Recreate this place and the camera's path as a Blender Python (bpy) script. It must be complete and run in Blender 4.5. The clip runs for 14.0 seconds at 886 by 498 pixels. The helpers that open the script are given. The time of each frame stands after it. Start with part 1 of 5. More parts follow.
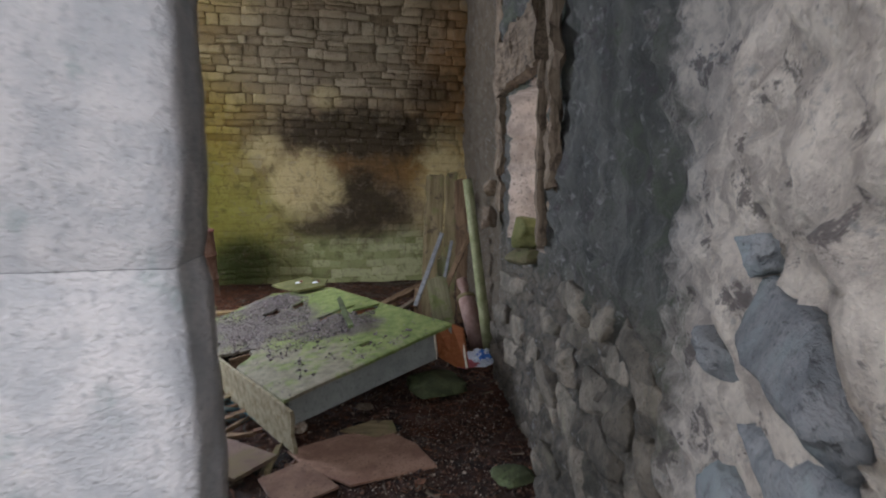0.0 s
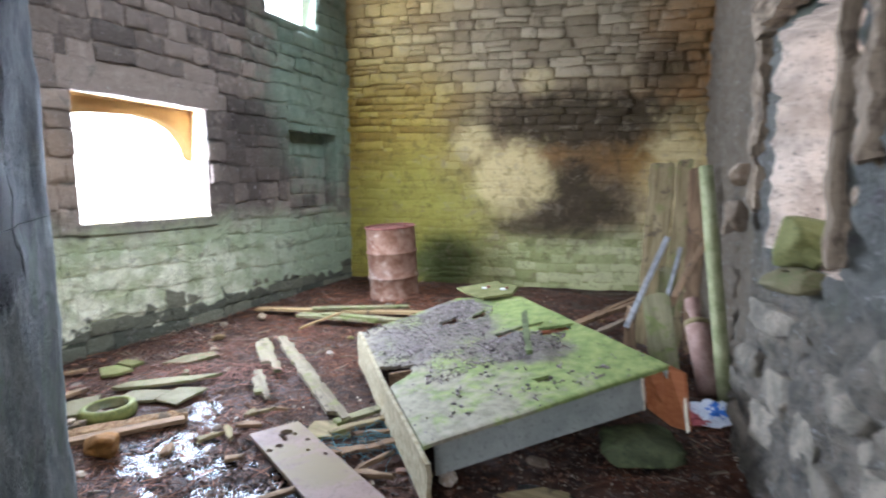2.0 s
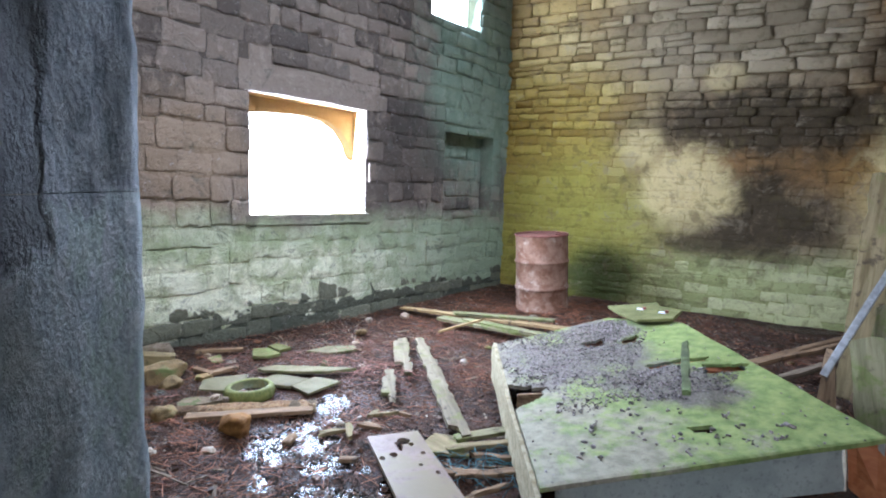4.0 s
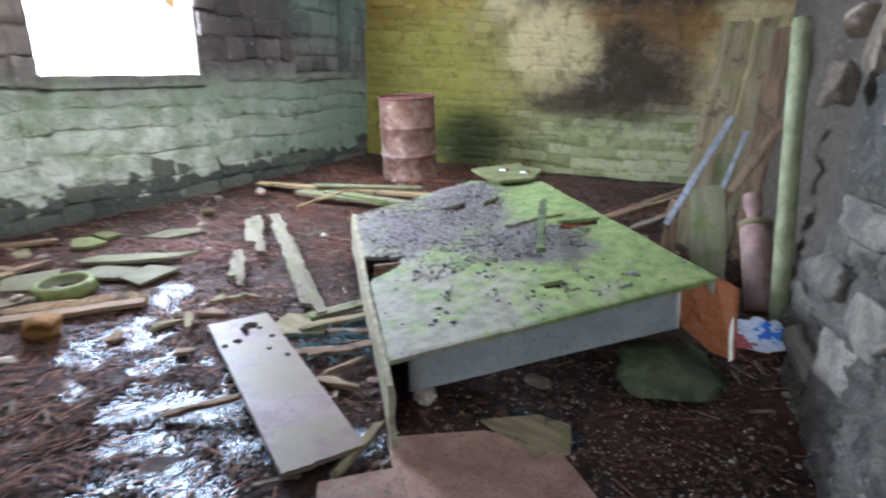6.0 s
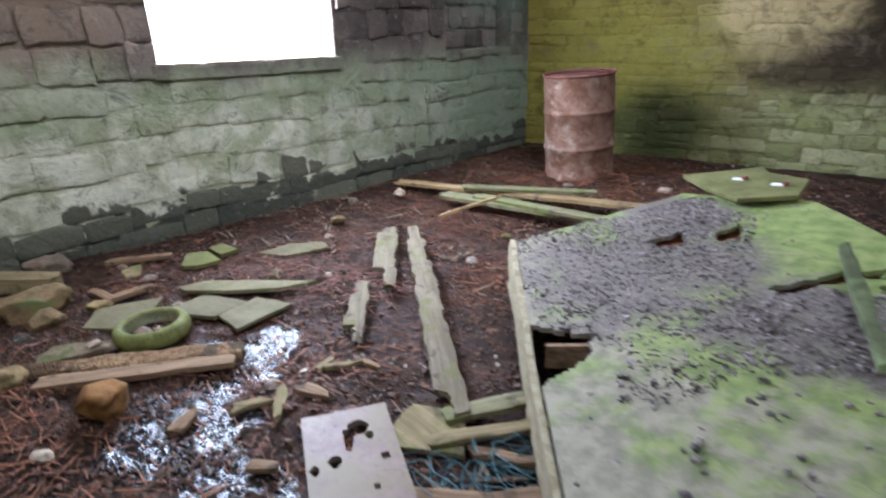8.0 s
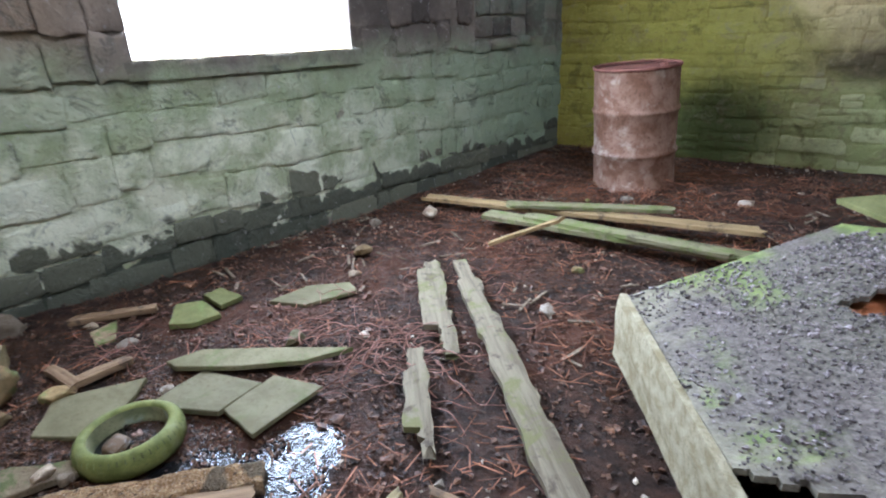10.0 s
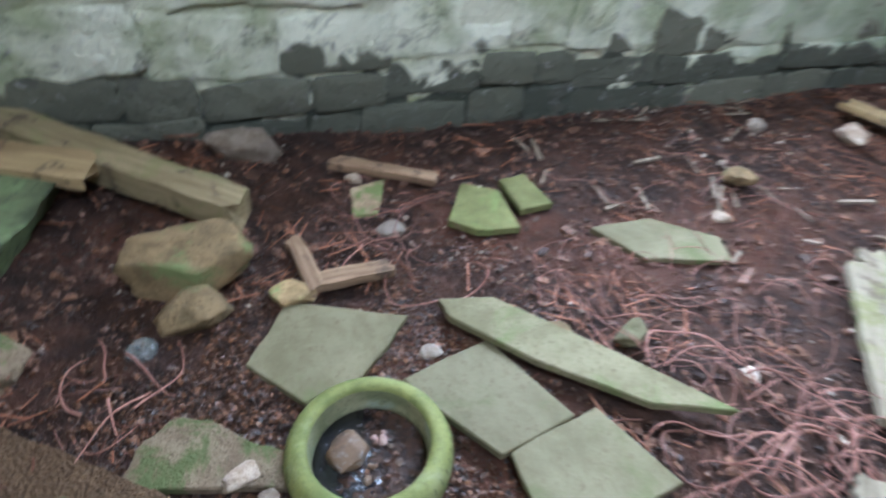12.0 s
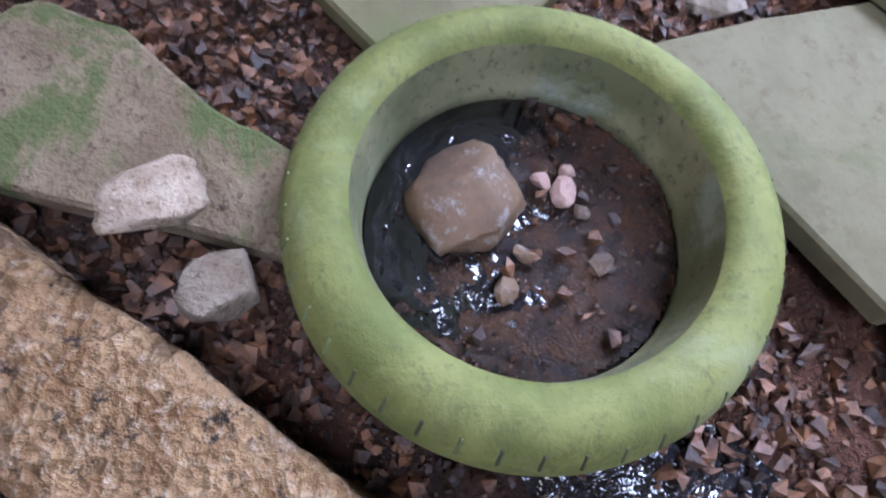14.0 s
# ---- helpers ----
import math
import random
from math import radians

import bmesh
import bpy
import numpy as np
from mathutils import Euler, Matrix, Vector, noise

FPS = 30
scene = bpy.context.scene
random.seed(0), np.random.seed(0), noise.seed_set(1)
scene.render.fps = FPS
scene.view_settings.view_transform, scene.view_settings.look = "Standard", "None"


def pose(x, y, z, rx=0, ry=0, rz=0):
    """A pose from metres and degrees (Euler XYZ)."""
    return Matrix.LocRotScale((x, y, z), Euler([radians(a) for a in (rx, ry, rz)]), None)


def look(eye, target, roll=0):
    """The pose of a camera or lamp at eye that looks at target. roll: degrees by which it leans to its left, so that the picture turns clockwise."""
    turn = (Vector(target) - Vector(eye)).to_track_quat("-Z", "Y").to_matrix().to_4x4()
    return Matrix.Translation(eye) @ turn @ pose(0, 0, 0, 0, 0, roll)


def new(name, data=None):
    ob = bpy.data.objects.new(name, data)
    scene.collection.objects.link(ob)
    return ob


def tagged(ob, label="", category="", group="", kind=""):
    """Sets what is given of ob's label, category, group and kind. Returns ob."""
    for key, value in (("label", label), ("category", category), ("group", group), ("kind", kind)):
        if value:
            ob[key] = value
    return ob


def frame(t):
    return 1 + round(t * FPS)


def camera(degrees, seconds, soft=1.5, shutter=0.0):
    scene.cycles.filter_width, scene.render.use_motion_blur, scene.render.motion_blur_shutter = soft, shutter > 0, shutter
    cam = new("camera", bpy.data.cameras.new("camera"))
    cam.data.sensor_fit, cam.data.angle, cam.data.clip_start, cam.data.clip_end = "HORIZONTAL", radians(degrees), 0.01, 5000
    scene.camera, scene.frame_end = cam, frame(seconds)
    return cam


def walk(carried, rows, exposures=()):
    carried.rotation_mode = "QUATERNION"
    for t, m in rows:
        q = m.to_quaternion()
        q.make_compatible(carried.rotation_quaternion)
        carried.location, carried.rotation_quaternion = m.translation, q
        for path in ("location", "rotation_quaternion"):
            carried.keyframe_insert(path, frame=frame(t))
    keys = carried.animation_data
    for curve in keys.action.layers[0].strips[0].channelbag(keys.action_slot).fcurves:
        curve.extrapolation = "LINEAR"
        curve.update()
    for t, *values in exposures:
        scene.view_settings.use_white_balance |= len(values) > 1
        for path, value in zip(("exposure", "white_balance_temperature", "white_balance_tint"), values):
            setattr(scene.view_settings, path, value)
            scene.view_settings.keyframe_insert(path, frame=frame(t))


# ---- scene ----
cam = camera(77.9, 14.0, soft=2.0, shutter=0.4)
PATH = [
    (0, (0.175, 0.888, 1.467), (-0.052, 2.861, 1.231), -0.1),
    (0.5, (0.302, 1.172, 1.417), (-0.037, 3.134, 1.231), -0.6),
    (1, (0.332, 1.379, 1.441), (-0.213, 3.297, 1.28), -0.9),
    (1.5, (0.277, 1.569, 1.415), (-0.414, 3.437, 1.233), -1.5),
    (2, (0.166, 1.778, 1.398), (-0.833, 3.495, 1.16), -0.2),
    (2.5, (0.087, 1.934, 1.403), (-1.155, 3.489, 1.199), 0.9),
    (3, (0.1, 2.029, 1.388), (-1.342, 3.402, 1.196), 2.0),
    (3.2, (0.093, 2.064, 1.367), (-1.363, 3.421, 1.167), 2.0),
    (5.3, (0.097, 2.103, 1.338), (-1.287, 3.51, 1.017), 2.1),
    (5.5, (0.107, 2.179, 1.314), (-1.197, 3.637, 0.895), 1.9),
    (6, (0.032, 2.384, 1.258), (-1.025, 3.954, 0.609), 1.7),
    (6.5, (-0.068, 2.657, 1.241), (-0.844, 4.382, 0.591), 2.6),
    (7, (-0.345, 2.912, 1.154), (-1.257, 4.507, 0.364), 3.4),
    (7.5, (-0.564, 3.108, 1.156), (-1.806, 4.453, 0.352), 0.6),
    (8, (-0.736, 3.113, 1.193), (-2.168, 4.311, 0.475), -1.5),
    (8.5, (-1.118, 3.101, 1.213), (-2.615, 4.283, 0.613), -0.7),
    (8.7, (-1.166, 3.093, 1.271), (-2.679, 4.265, 0.691), -0.0),
    (10.8, (-1.952, 3.45, 1.114), (-3.179, 4.717, 0.171), 0.2),
    (11, (-2.095, 3.435, 1.144), (-3.341, 4.623, 0.127), 4.9),
    (11.5, (-2.367, 3.422, 1.148), (-3.738, 4.317, -0.001), 7.6),
    (12, (-2.632, 3.427, 1.0), (-4.089, 3.877, -0.294), 6.1),
    (12.5, (-2.856, 3.466, 0.815), (-4.133, 3.476, -0.724), 4.8),
    (13, (-2.937, 3.447, 0.588), (-3.983, 3.367, -1.115), 3.8),
    (13.5, (-2.987, 3.419, 0.421), (-3.86, 3.466, -1.377), 7.9),
    (14, (-3.011, 3.418, 0.365), (-3.725, 3.535, -1.499), 13.1),
]
EXPOSURES = [
    (0, -0.75, 6300, 14), (0.5, -0.1, 6350, 15), (1, 0.2, 6100, 12), (2, 0.5, 5800, 11), (3.2, 0.5, 5600, 10), (5.5, 0.4, 5450, 11), (6, 0.35, 5500, 11), (7.5, -0.05, 5900, 16),
    (8.5, -0.1, 5700, 12), (11, 0.1, 5500, 9), (12, 0.25, 5300, 9), (12.6, 0.1, 6000, 19), (13.1, 0.05, 5800, 20), (13.5, 0.3, 5300, 20), (14, 0.25, 5300, 23),
]
walk(cam, [(t, look(eye, target, roll)) for t, eye, target, roll in PATH], EXPOSURES)

# ---- world, sun, lamps ----
world = bpy.data.worlds.new("sky")
scene.world = world
world.use_nodes = True
wn = world.node_tree
sky = wn.nodes.new("ShaderNodeTexSky")
sky.sky_type, sky.sun_disc = "NISHITA", False
sky.sun_elevation, sky.sun_rotation = radians(38), radians(250)
wn.links.new(sky.outputs[0], wn.nodes["Background"].inputs[0])
wn.nodes["Background"].inputs[1].default_value = 0.12

sun = new("sun", bpy.data.lights.new("sun", "SUN"))
sun.data.energy, sun.data.angle, sun.data.color = 1.1, radians(14), (1.0, 0.95, 0.87)
sun.matrix_world = look((-6, -5, 8), (0, 0, 0))


def sky_lamp(name, eye, target, w, h, watts, color):
    """Daylight of the sky, in the opening that lets it in."""
    ob = new(name, bpy.data.lights.new(name, "AREA"))
    ob.data.shape, ob.data.size, ob.data.size_y = "RECTANGLE", w, h
    ob.data.energy, ob.data.color = watts, color
    ob.matrix_world = look(eye, target)
    return ob


# ---- frames of the walls: x along the wall, y out of its face into the room, z up ----
def wall_frame(p, q):
    u = Vector((q[0] - p[0], q[1] - p[1], 0)).normalized()
    n = Vector((u.y, -u.x, 0))
    m = Matrix((u, n, Vector((0, 0, 1)))).transposed().to_4x4()
    m.translation = (p[0], p[1], 0)
    return m


HIGH = 4.7
LEFT = wall_frame((-4.30, 3.0), (-4.78, 7.72))
BACK = wall_frame((-4.78, 7.72), (-0.35, 9.0))
WINDOW = (1.04, 2.31, 1.09, 2.11)
UPPER = (3.22, 4.08, 3.27, 4.25)
NICHE = (3.50, 4.45, 1.10, 2.03)

c = LEFT @ Vector(((WINDOW[0] + WINDOW[1]) / 2, -0.15, 1.60))
sky_lamp("window_daylight", c, c + LEFT.to_3x3() @ Vector((0.1, 1, -0.12)), 1.24, 1.0, 265, (0.78, 0.88, 1.04))
c = LEFT @ Vector(((UPPER[0] + UPPER[1]) / 2, -0.03, 3.76))
sky_lamp("upper_window_daylight", c, c + LEFT.to_3x3() @ Vector((0.0, 1, -0.25)), 0.80, 0.9, 55, (0.80, 0.87, 1.06))
# daylight in the slit of the right-hand wall
sky_lamp("slit_daylight", (1.0, 3.85, 1.7), (0.35, 4.7, 1.55), 0.7, 0.8, 16, (0.95, 0.94, 1.0))
sky_lamp("doorway_daylight", (0.1, -0.9, 1.9), (-0.3, 2.0, 1.1), 2.4, 2.2, 150, (0.90, 0.93, 1.0))
# an unseen gap in the roof over the middle, added to light the left wall
GAP = (-1.9, 0.1, 3.0, 6.0)
sky_lamp("roof_gap_daylight", ((GAP[0] + GAP[1]) / 2, (GAP[2] + GAP[3]) / 2, HIGH + 0.35), (-4.4, 4.9, 1.0), 1.9, 2.8, 120, (0.86, 0.93, 1.02)).data.spread = radians(95)

# an unseen window added in the front wall, beside the doorway, for light from there
sky_lamp("front_window_daylight", (-3.05, 0.75, 1.95), (-2.75, 3.6, 0.9), 1.3, 1.5, 45, (1.0, 0.88, 0.76))


# ---- materials ----
class Kit:
    """Short names for the nodes of one material."""

    def __init__(self, name):
        self.mat = bpy.data.materials.new(name)
        self.mat.use_nodes = True
        self.tree = self.mat.node_tree
        self.bsdf = self.tree.nodes["Principled BSDF"]
        self.geo = self.tree.nodes.new("ShaderNodeNewGeometry")
        self.info = self.tree.nodes.new("ShaderNodeObjectInfo")
        self.pos = self.geo.outputs["Position"]
        add = self.math("ADD", self.info.outputs["Random"], self.geo.outputs["Random Per Island"])
        self.random = self.math("FRACT", add, 0.0)

    def put(self, node, index, value):
        if isinstance(value, bpy.types.NodeSocket):
            self.tree.links.new(value, node.inputs[index])
        elif value is not None:
            if isinstance(value, tuple) and len(value) == 3 and node.inputs[index].type == "RGBA":
                value = (*value, 1)
            node.inputs[index].default_value = value

    def math(self, op, a, b=None, clamp=False):
        n = self.tree.nodes.new("ShaderNodeMath")
        n.operation, n.use_clamp = op, clamp
        self.put(n, 0, a), self.put(n, 1, b)
        return n.outputs[0]

    def own(self, stretch):
        """The thing's own axes, stretched: for grain that runs along it."""
        t = self.tree.nodes.new("ShaderNodeTexCoord")
        m = self.tree.nodes.new("ShaderNodeMapping")
        m.inputs["Scale"].default_value = stretch
        self.tree.links.new(t.outputs["Object"], m.inputs[0])
        return m.outputs[0]

    def stretched(self, stretch):
        m = self.tree.nodes.new("ShaderNodeMapping")
        m.inputs["Scale"].default_value = stretch
        self.tree.links.new(self.pos, m.inputs[0])
        return m.outputs[0]

    def noise(self, scale, detail=4, rough=0.6, warp=0.0, where=None):
        n = self.tree.nodes.new("ShaderNodeTexNoise")
        self.tree.links.new(where or self.pos, n.inputs["Vector"])
        n.inputs["Scale"].default_value, n.inputs["Detail"].default_value = scale, detail
        n.inputs["Roughness"].default_value, n.inputs["Distortion"].default_value = rough, warp
        return n.outputs[0]

    def cells(self, scale, feature="F1", where=None):
        n = self.tree.nodes.new("ShaderNodeTexVoronoi")
        n.feature = feature
        self.tree.links.new(where or self.pos, n.inputs["Vector"])
        n.inputs["Scale"].default_value = scale
        return n.outputs[0]

    def span(self, v, a, b, c=0.0, d=1.0):
        n = self.tree.nodes.new("ShaderNodeMapRange")
        n.interpolation_type = "SMOOTHSTEP"
        self.put(n, 0, v)
        for i, x in enumerate((a, b, c, d)):
            n.inputs[i + 1].default_value = x
        return n.outputs[0]

    def mix(self, fac, a, b, blend="MIX"):
        n = self.tree.nodes.new("ShaderNodeMix")
        n.data_type, n.blend_type = "RGBA", blend
        self.put(n, 0, fac), self.put(n, 6, a), self.put(n, 7, b)
        return n.outputs[2]

    def axis(self, m):
        """Coordinates along a wall and up it."""
        o, u = m.translation, m.to_3x3() @ Vector((1, 0, 0))
        sub = self.tree.nodes.new("ShaderNodeVectorMath")
        sub.operation = "SUBTRACT"
        self.tree.links.new(self.pos, sub.inputs[0])
        sub.inputs[1].default_value = o
        dot = self.tree.nodes.new("ShaderNodeVectorMath")
        dot.operation = "DOT_PRODUCT"
        self.tree.links.new(sub.outputs[0], dot.inputs[0])
        dot.inputs[1].default_value = u
        sep = self.tree.nodes.new("ShaderNodeSeparateXYZ")
        self.tree.links.new(self.pos, sep.inputs[0])
        self.u, self.z, self.x, self.y = dot.outputs["Value"], sep.outputs[2], sep.outputs[0], sep.outputs[1]

    def stain(self, u, z, ru, rz, soft=0.35, ragged=None, k=1.2):
        a = self.math("DIVIDE", self.math("SUBTRACT", self.u, u), ru)
        b = self.math("DIVIDE", self.math("SUBTRACT", self.z, z), rz)
        d = self.math("SQRT", self.math("ADD", self.math("MULTIPLY", a, a), self.math("MULTIPLY", b, b)))
        if ragged is not None:
            d = self.math("ADD", d, self.math("MULTIPLY", self.math("SUBTRACT", ragged, 0.5), k))
        return self.span(d, 1 + soft, 1 - soft)

    def done(self, color, rough=0.9, bump=None, height=0.01, metal=0.0, spec=0.4, strength=1.0):
        self.put(self.bsdf, "Base Color", color)
        self.put(self.bsdf, "Roughness", rough)
        self.put(self.bsdf, "Metallic", metal)
        self.bsdf.inputs["Specular IOR Level"].default_value = spec
        if bump is not None:
            n = self.tree.nodes.new("ShaderNodeBump")
            n.inputs["Distance"].default_value, n.inputs["Strength"].default_value = height, strength
            self.tree.links.new(bump, n.inputs["Height"])
            self.tree.links.new(n.outputs[0], self.bsdf.inputs["Normal"])
        return self.mat


def mottled(name, a, b, c, scale=8.0, rough=0.9, height=0.006, spec=0.3, moss=None, moss_at=(0.5, 0.62), stretch=None, varied=0.35, metal=0.0):
    """Two-scale mottling of a, b and specks of c; moss grows over it in patches."""
    k = Kit(name)
    where = k.own(stretch) if stretch else None
    big, fine = k.noise(scale, 5, 0.65, 0.3, where), k.noise(scale * 9, 4, 0.7, 0.0, where)
    col = k.mix(k.span(big, 0.35, 0.65), a, b)
    col = k.mix(k.span(fine, 0.52, 0.72), col, c)
    if moss:
        col = k.mix(k.span(k.noise(scale * 0.6, 6, 0.7, 0.4), *moss_at), col, moss)
    v = k.span(k.random, 0, 1, 1 - varied, 1 + varied)
    col = k.mix(1.0, col, v, "MULTIPLY")
    return k.done(col, rough, k.math("ADD", big, k.math("MULTIPLY", fine, 0.5)), height, metal, spec)


def back_wall_material(mortar=False):
    k = Kit("back_wall_mortar" if mortar else "back_wall_stone")
    k.axis(BACK)
    rag, fine, mid = k.noise(2.9, 9, 0.72, 0.6), k.noise(38, 5, 0.7), k.noise(9, 5, 0.65)
    col = k.mix(k.random, (0.21, 0.15, 0.085), (0.36, 0.275, 0.16))
    # ochre and moss on the side of the window wall, pale lower courses
    ochre = k.math("MULTIPLY", k.math("MULTIPLY", k.span(k.math("ADD", k.u, k.math("MULTIPLY", rag, 1.6)), 3.0, 1.7), k.span(k.math("ADD", k.z, rag), 3.9, 2.6, 0.55, 1.0)), 0.82)
    col = k.mix(ochre, col, k.mix(k.random, (0.27, 0.17, 0.022), (0.47, 0.35, 0.06)))
    green = k.math("MULTIPLY", k.stain(0.9, 0.7, 1.35, 1.05, 0.5, rag), 0.75)
    col = k.mix(green, col, k.mix(mid, (0.19, 0.18, 0.028), (0.40, 0.37, 0.09)))
    pale = k.math("MULTIPLY", k.stain(3.2, 0.30, 1.65, 0.50, 0.35, rag), 0.85)
    col = k.mix(pale, col, k.mix(k.random, (0.30, 0.33, 0.13), (0.56, 0.56, 0.30)))
    col = k.mix(k.math("MULTIPLY", k.stain(3.0, 3.2, 2.0, 0.65, 0.5, rag), 0.6), col, k.mix(k.random, (0.21, 0.175, 0.115), (0.37, 0.315, 0.22)))
    col = k.mix(k.math("MULTIPLY", k.stain(4.7, 2.6, 0.9, 1.4, 0.5, rag), 0.8), col, (0.25, 0.12, 0.035))
    col = k.mix(k.math("MULTIPLY", k.stain(4.2, 1.75, 0.6, 0.5, 0.5, rag), 0.85), col, (0.46, 0.29, 0.07))
    # dark green algae beside the drum, deepened to carry the drum's cast shadow
    col = k.mix(k.math("MULTIPLY", k.stain(1.35, 0.32, 0.45, 0.4, 0.5, rag), 0.85), col, (0.05, 0.07, 0.025))
    # burnt brown, soot, bared render
    col = k.mix(k.math("MULTIPLY", k.stain(3.2, 1.80, 1.15, 0.42, 0.5, rag), 0.8), col, k.mix(mid, (0.13, 0.062, 0.02), (0.27, 0.145, 0.045)))
    soot = k.math("MAXIMUM", k.stain(3.1, 2.16, 1.45, 0.36, 0.42, rag, 2.0), k.stain(2.95, 1.16, 0.72, 0.50, 0.42, rag, 2.0))
    soot = k.math("MAXIMUM", soot, k.math("MULTIPLY", k.stain(2.6, 0.86, 0.62, 0.15, 0.5, rag, 1.9), 0.9))
    soot = k.math("MAXIMUM", soot, k.math("MULTIPLY", k.stain(4.0, 2.75, 0.4, 0.3, 0.6, rag, 1.6), 0.8))
    col = k.mix(k.math("MULTIPLY", soot, 0.96), col, k.mix(mid, (0.026, 0.020, 0.013), (0.085, 0.062, 0.036)))
    lime = k.math("MAXIMUM", k.stain(2.26, 1.46, 0.46, 0.42, 0.4, rag, 2.0), k.stain(4.25, 1.35, 0.40, 0.75, 0.5, rag, 2.0))
    lime = k.math("MAXIMUM", lime, k.math("MULTIPLY", k.stain(2.55, 2.66, 0.2, 0.16, 0.4, rag, 1.0), 0.55))
    lime = k.math("MAXIMUM", lime, k.math("MULTIPLY", k.stain(1.72, 1.93, 0.22, 0.24, 0.5, rag, 1.8), 0.8))
    col = k.mix(k.math("MULTIPLY", lime, 0.9), col, k.mix(mid, (0.50, 0.38, 0.16), (0.70, 0.58, 0.32)))
    blotch = k.noise(5.5, 8, 0.75, 0.5)
    col = k.mix(k.math("MULTIPLY", k.span(blotch, 0.53, 0.64), 0.45), col, k.mix(k.random, (0.17, 0.115, 0.07), (0.27, 0.23, 0.17)))
    col = k.mix(k.math("MULTIPLY", k.span(blotch, 0.47, 0.38), 0.45), col, (0.085, 0.066, 0.028))
    col = k.mix(k.span(fine, 0.55, 0.8, 0, 0.5), col, (0.10, 0.075, 0.035))
    if mortar:
        col = k.mix(1.0, col, k.mix(k.span(k.math("ADD", k.z, rag), 2.3, 2.9), (0.90, 0.88, 0.84), (0.70, 0.67, 0.62)), "MULTIPLY")
    return k.done(col, 0.95, k.math("ADD", k.math("MULTIPLY", blotch, 1.2), k.math("ADD", mid, k.math("MULTIPLY", fine, 0.5))), 0.030, spec=0.15)


def left_wall_material(mortar=False):
    k = Kit("left_wall_mortar" if mortar else "left_wall_stone")
    k.axis(LEFT)
    rag, fine, mid = k.noise(3.2, 6, 0.65, 0.4), k.noise(42, 5, 0.7), k.noise(9, 5, 0.65, 0.3)
    col = k.mix(k.random, (0.115, 0.094, 0.082), (0.31, 0.245, 0.20))
    col = k.mix(k.span(mid, 0.5, 0.72, 0, 0.6), col, (0.40, 0.32, 0.27))
    col = k.mix(k.math("MULTIPLY", k.stain(0.5, 1.55, 0.55, 0.45, 0.5, rag), 0.7), col, (0.36, 0.26, 0.18))
    col = k.mix(k.math("MULTIPLY", k.stain(4.3, 2.7, 1.15, 1.3, 0.4, rag), 0.75), col, k.mix(mid, (0.18, 0.27, 0.20), (0.34, 0.45, 0.34)))
    col = k.mix(k.math("MULTIPLY", k.stain(2.9, 1.7, 0.6, 0.6, 0.5, rag), 0.7), col, (0.055, 0.045, 0.04))
    # limewash on the lower courses, flaked off near the ground
    height = k.math("ADD", k.z, k.math("MULTIPLY", k.math("SUBTRACT", rag, 0.5), 0.55))
    wash = k.math("MULTIPLY", k.span(height, 1.20, 0.86), k.span(height, 0.02, 0.14))
    bare = k.math("ADD", k.math("MULTIPLY", k.random, 0.20), k.math("MULTIPLY", k.noise(5.5, 4, 0.5, 0.7), 0.80))
    flake = k.span(k.math("ADD", bare, k.span(k.z, 0.54, 0.10, 0.0, 0.46)), 0.80, 0.74)
    lime = k.mix(k.span(k.noise(3.4, 5, 0.6, 0.3), 0.40, 0.62), (0.44, 0.46, 0.28), (0.80, 0.78, 0.60))
    lime = k.mix(k.span(k.math("ADD", k.z, k.math("MULTIPLY", rag, 0.6)), 0.95, 1.15, 0, 0.55), lime, (0.26, 0.31, 0.17))
    col = k.mix(k.math("MULTIPLY", wash, flake), col, k.mix(k.span(k.u, 1.2, 4.2), lime, (0.30, 0.35, 0.24)))
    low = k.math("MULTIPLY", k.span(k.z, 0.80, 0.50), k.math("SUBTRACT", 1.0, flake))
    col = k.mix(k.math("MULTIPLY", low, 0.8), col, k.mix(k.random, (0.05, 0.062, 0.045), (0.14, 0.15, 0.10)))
    blotch = k.noise(6.5, 8, 0.75, 0.6)
    col = k.mix(k.math("MULTIPLY", k.span(blotch, 0.44, 0.36), 0.5), col, (0.085, 0.085, 0.075))
    col = k.mix(k.math("MULTIPLY", k.span(k.noise(23, 6, 0.75, 0.4), 0.60, 0.68), 0.7), col, (0.46, 0.42, 0.41))
    col = k.mix(k.span(fine, 0.55, 0.8, 0, 0.5), col, (0.06, 0.05, 0.04))
    if mortar:
        col = k.mix(1.0, col, (0.92, 0.91, 0.88), "MULTIPLY")
        n = LEFT.to_3x3() @ Vector((0, 1, 0))
        dot = k.tree.nodes.new("ShaderNodeVectorMath")
        dot.operation = "DOT_PRODUCT"
        k.tree.links.new(k.pos, dot.inputs[0])
        dot.inputs[1].default_value = n
        # ochre stone inside the openings, with the window's orange glow put into its colour
        deep = k.span(dot.outputs["Value"], n.dot(LEFT.translation) - 0.02, n.dot(LEFT.translation) - 0.05)
        col = k.mix(k.math("MULTIPLY", deep, k.span(k.u, 3.4, 2.6)), col, k.mix(mid, (0.36, 0.22, 0.09), (0.50, 0.35, 0.18)))
    return k.done(col, 0.95, k.math("ADD", k.math("MULTIPLY", blotch, 1.3), k.math("ADD", mid, k.math("MULTIPLY", fine, 0.5))), 0.034, spec=0.15)


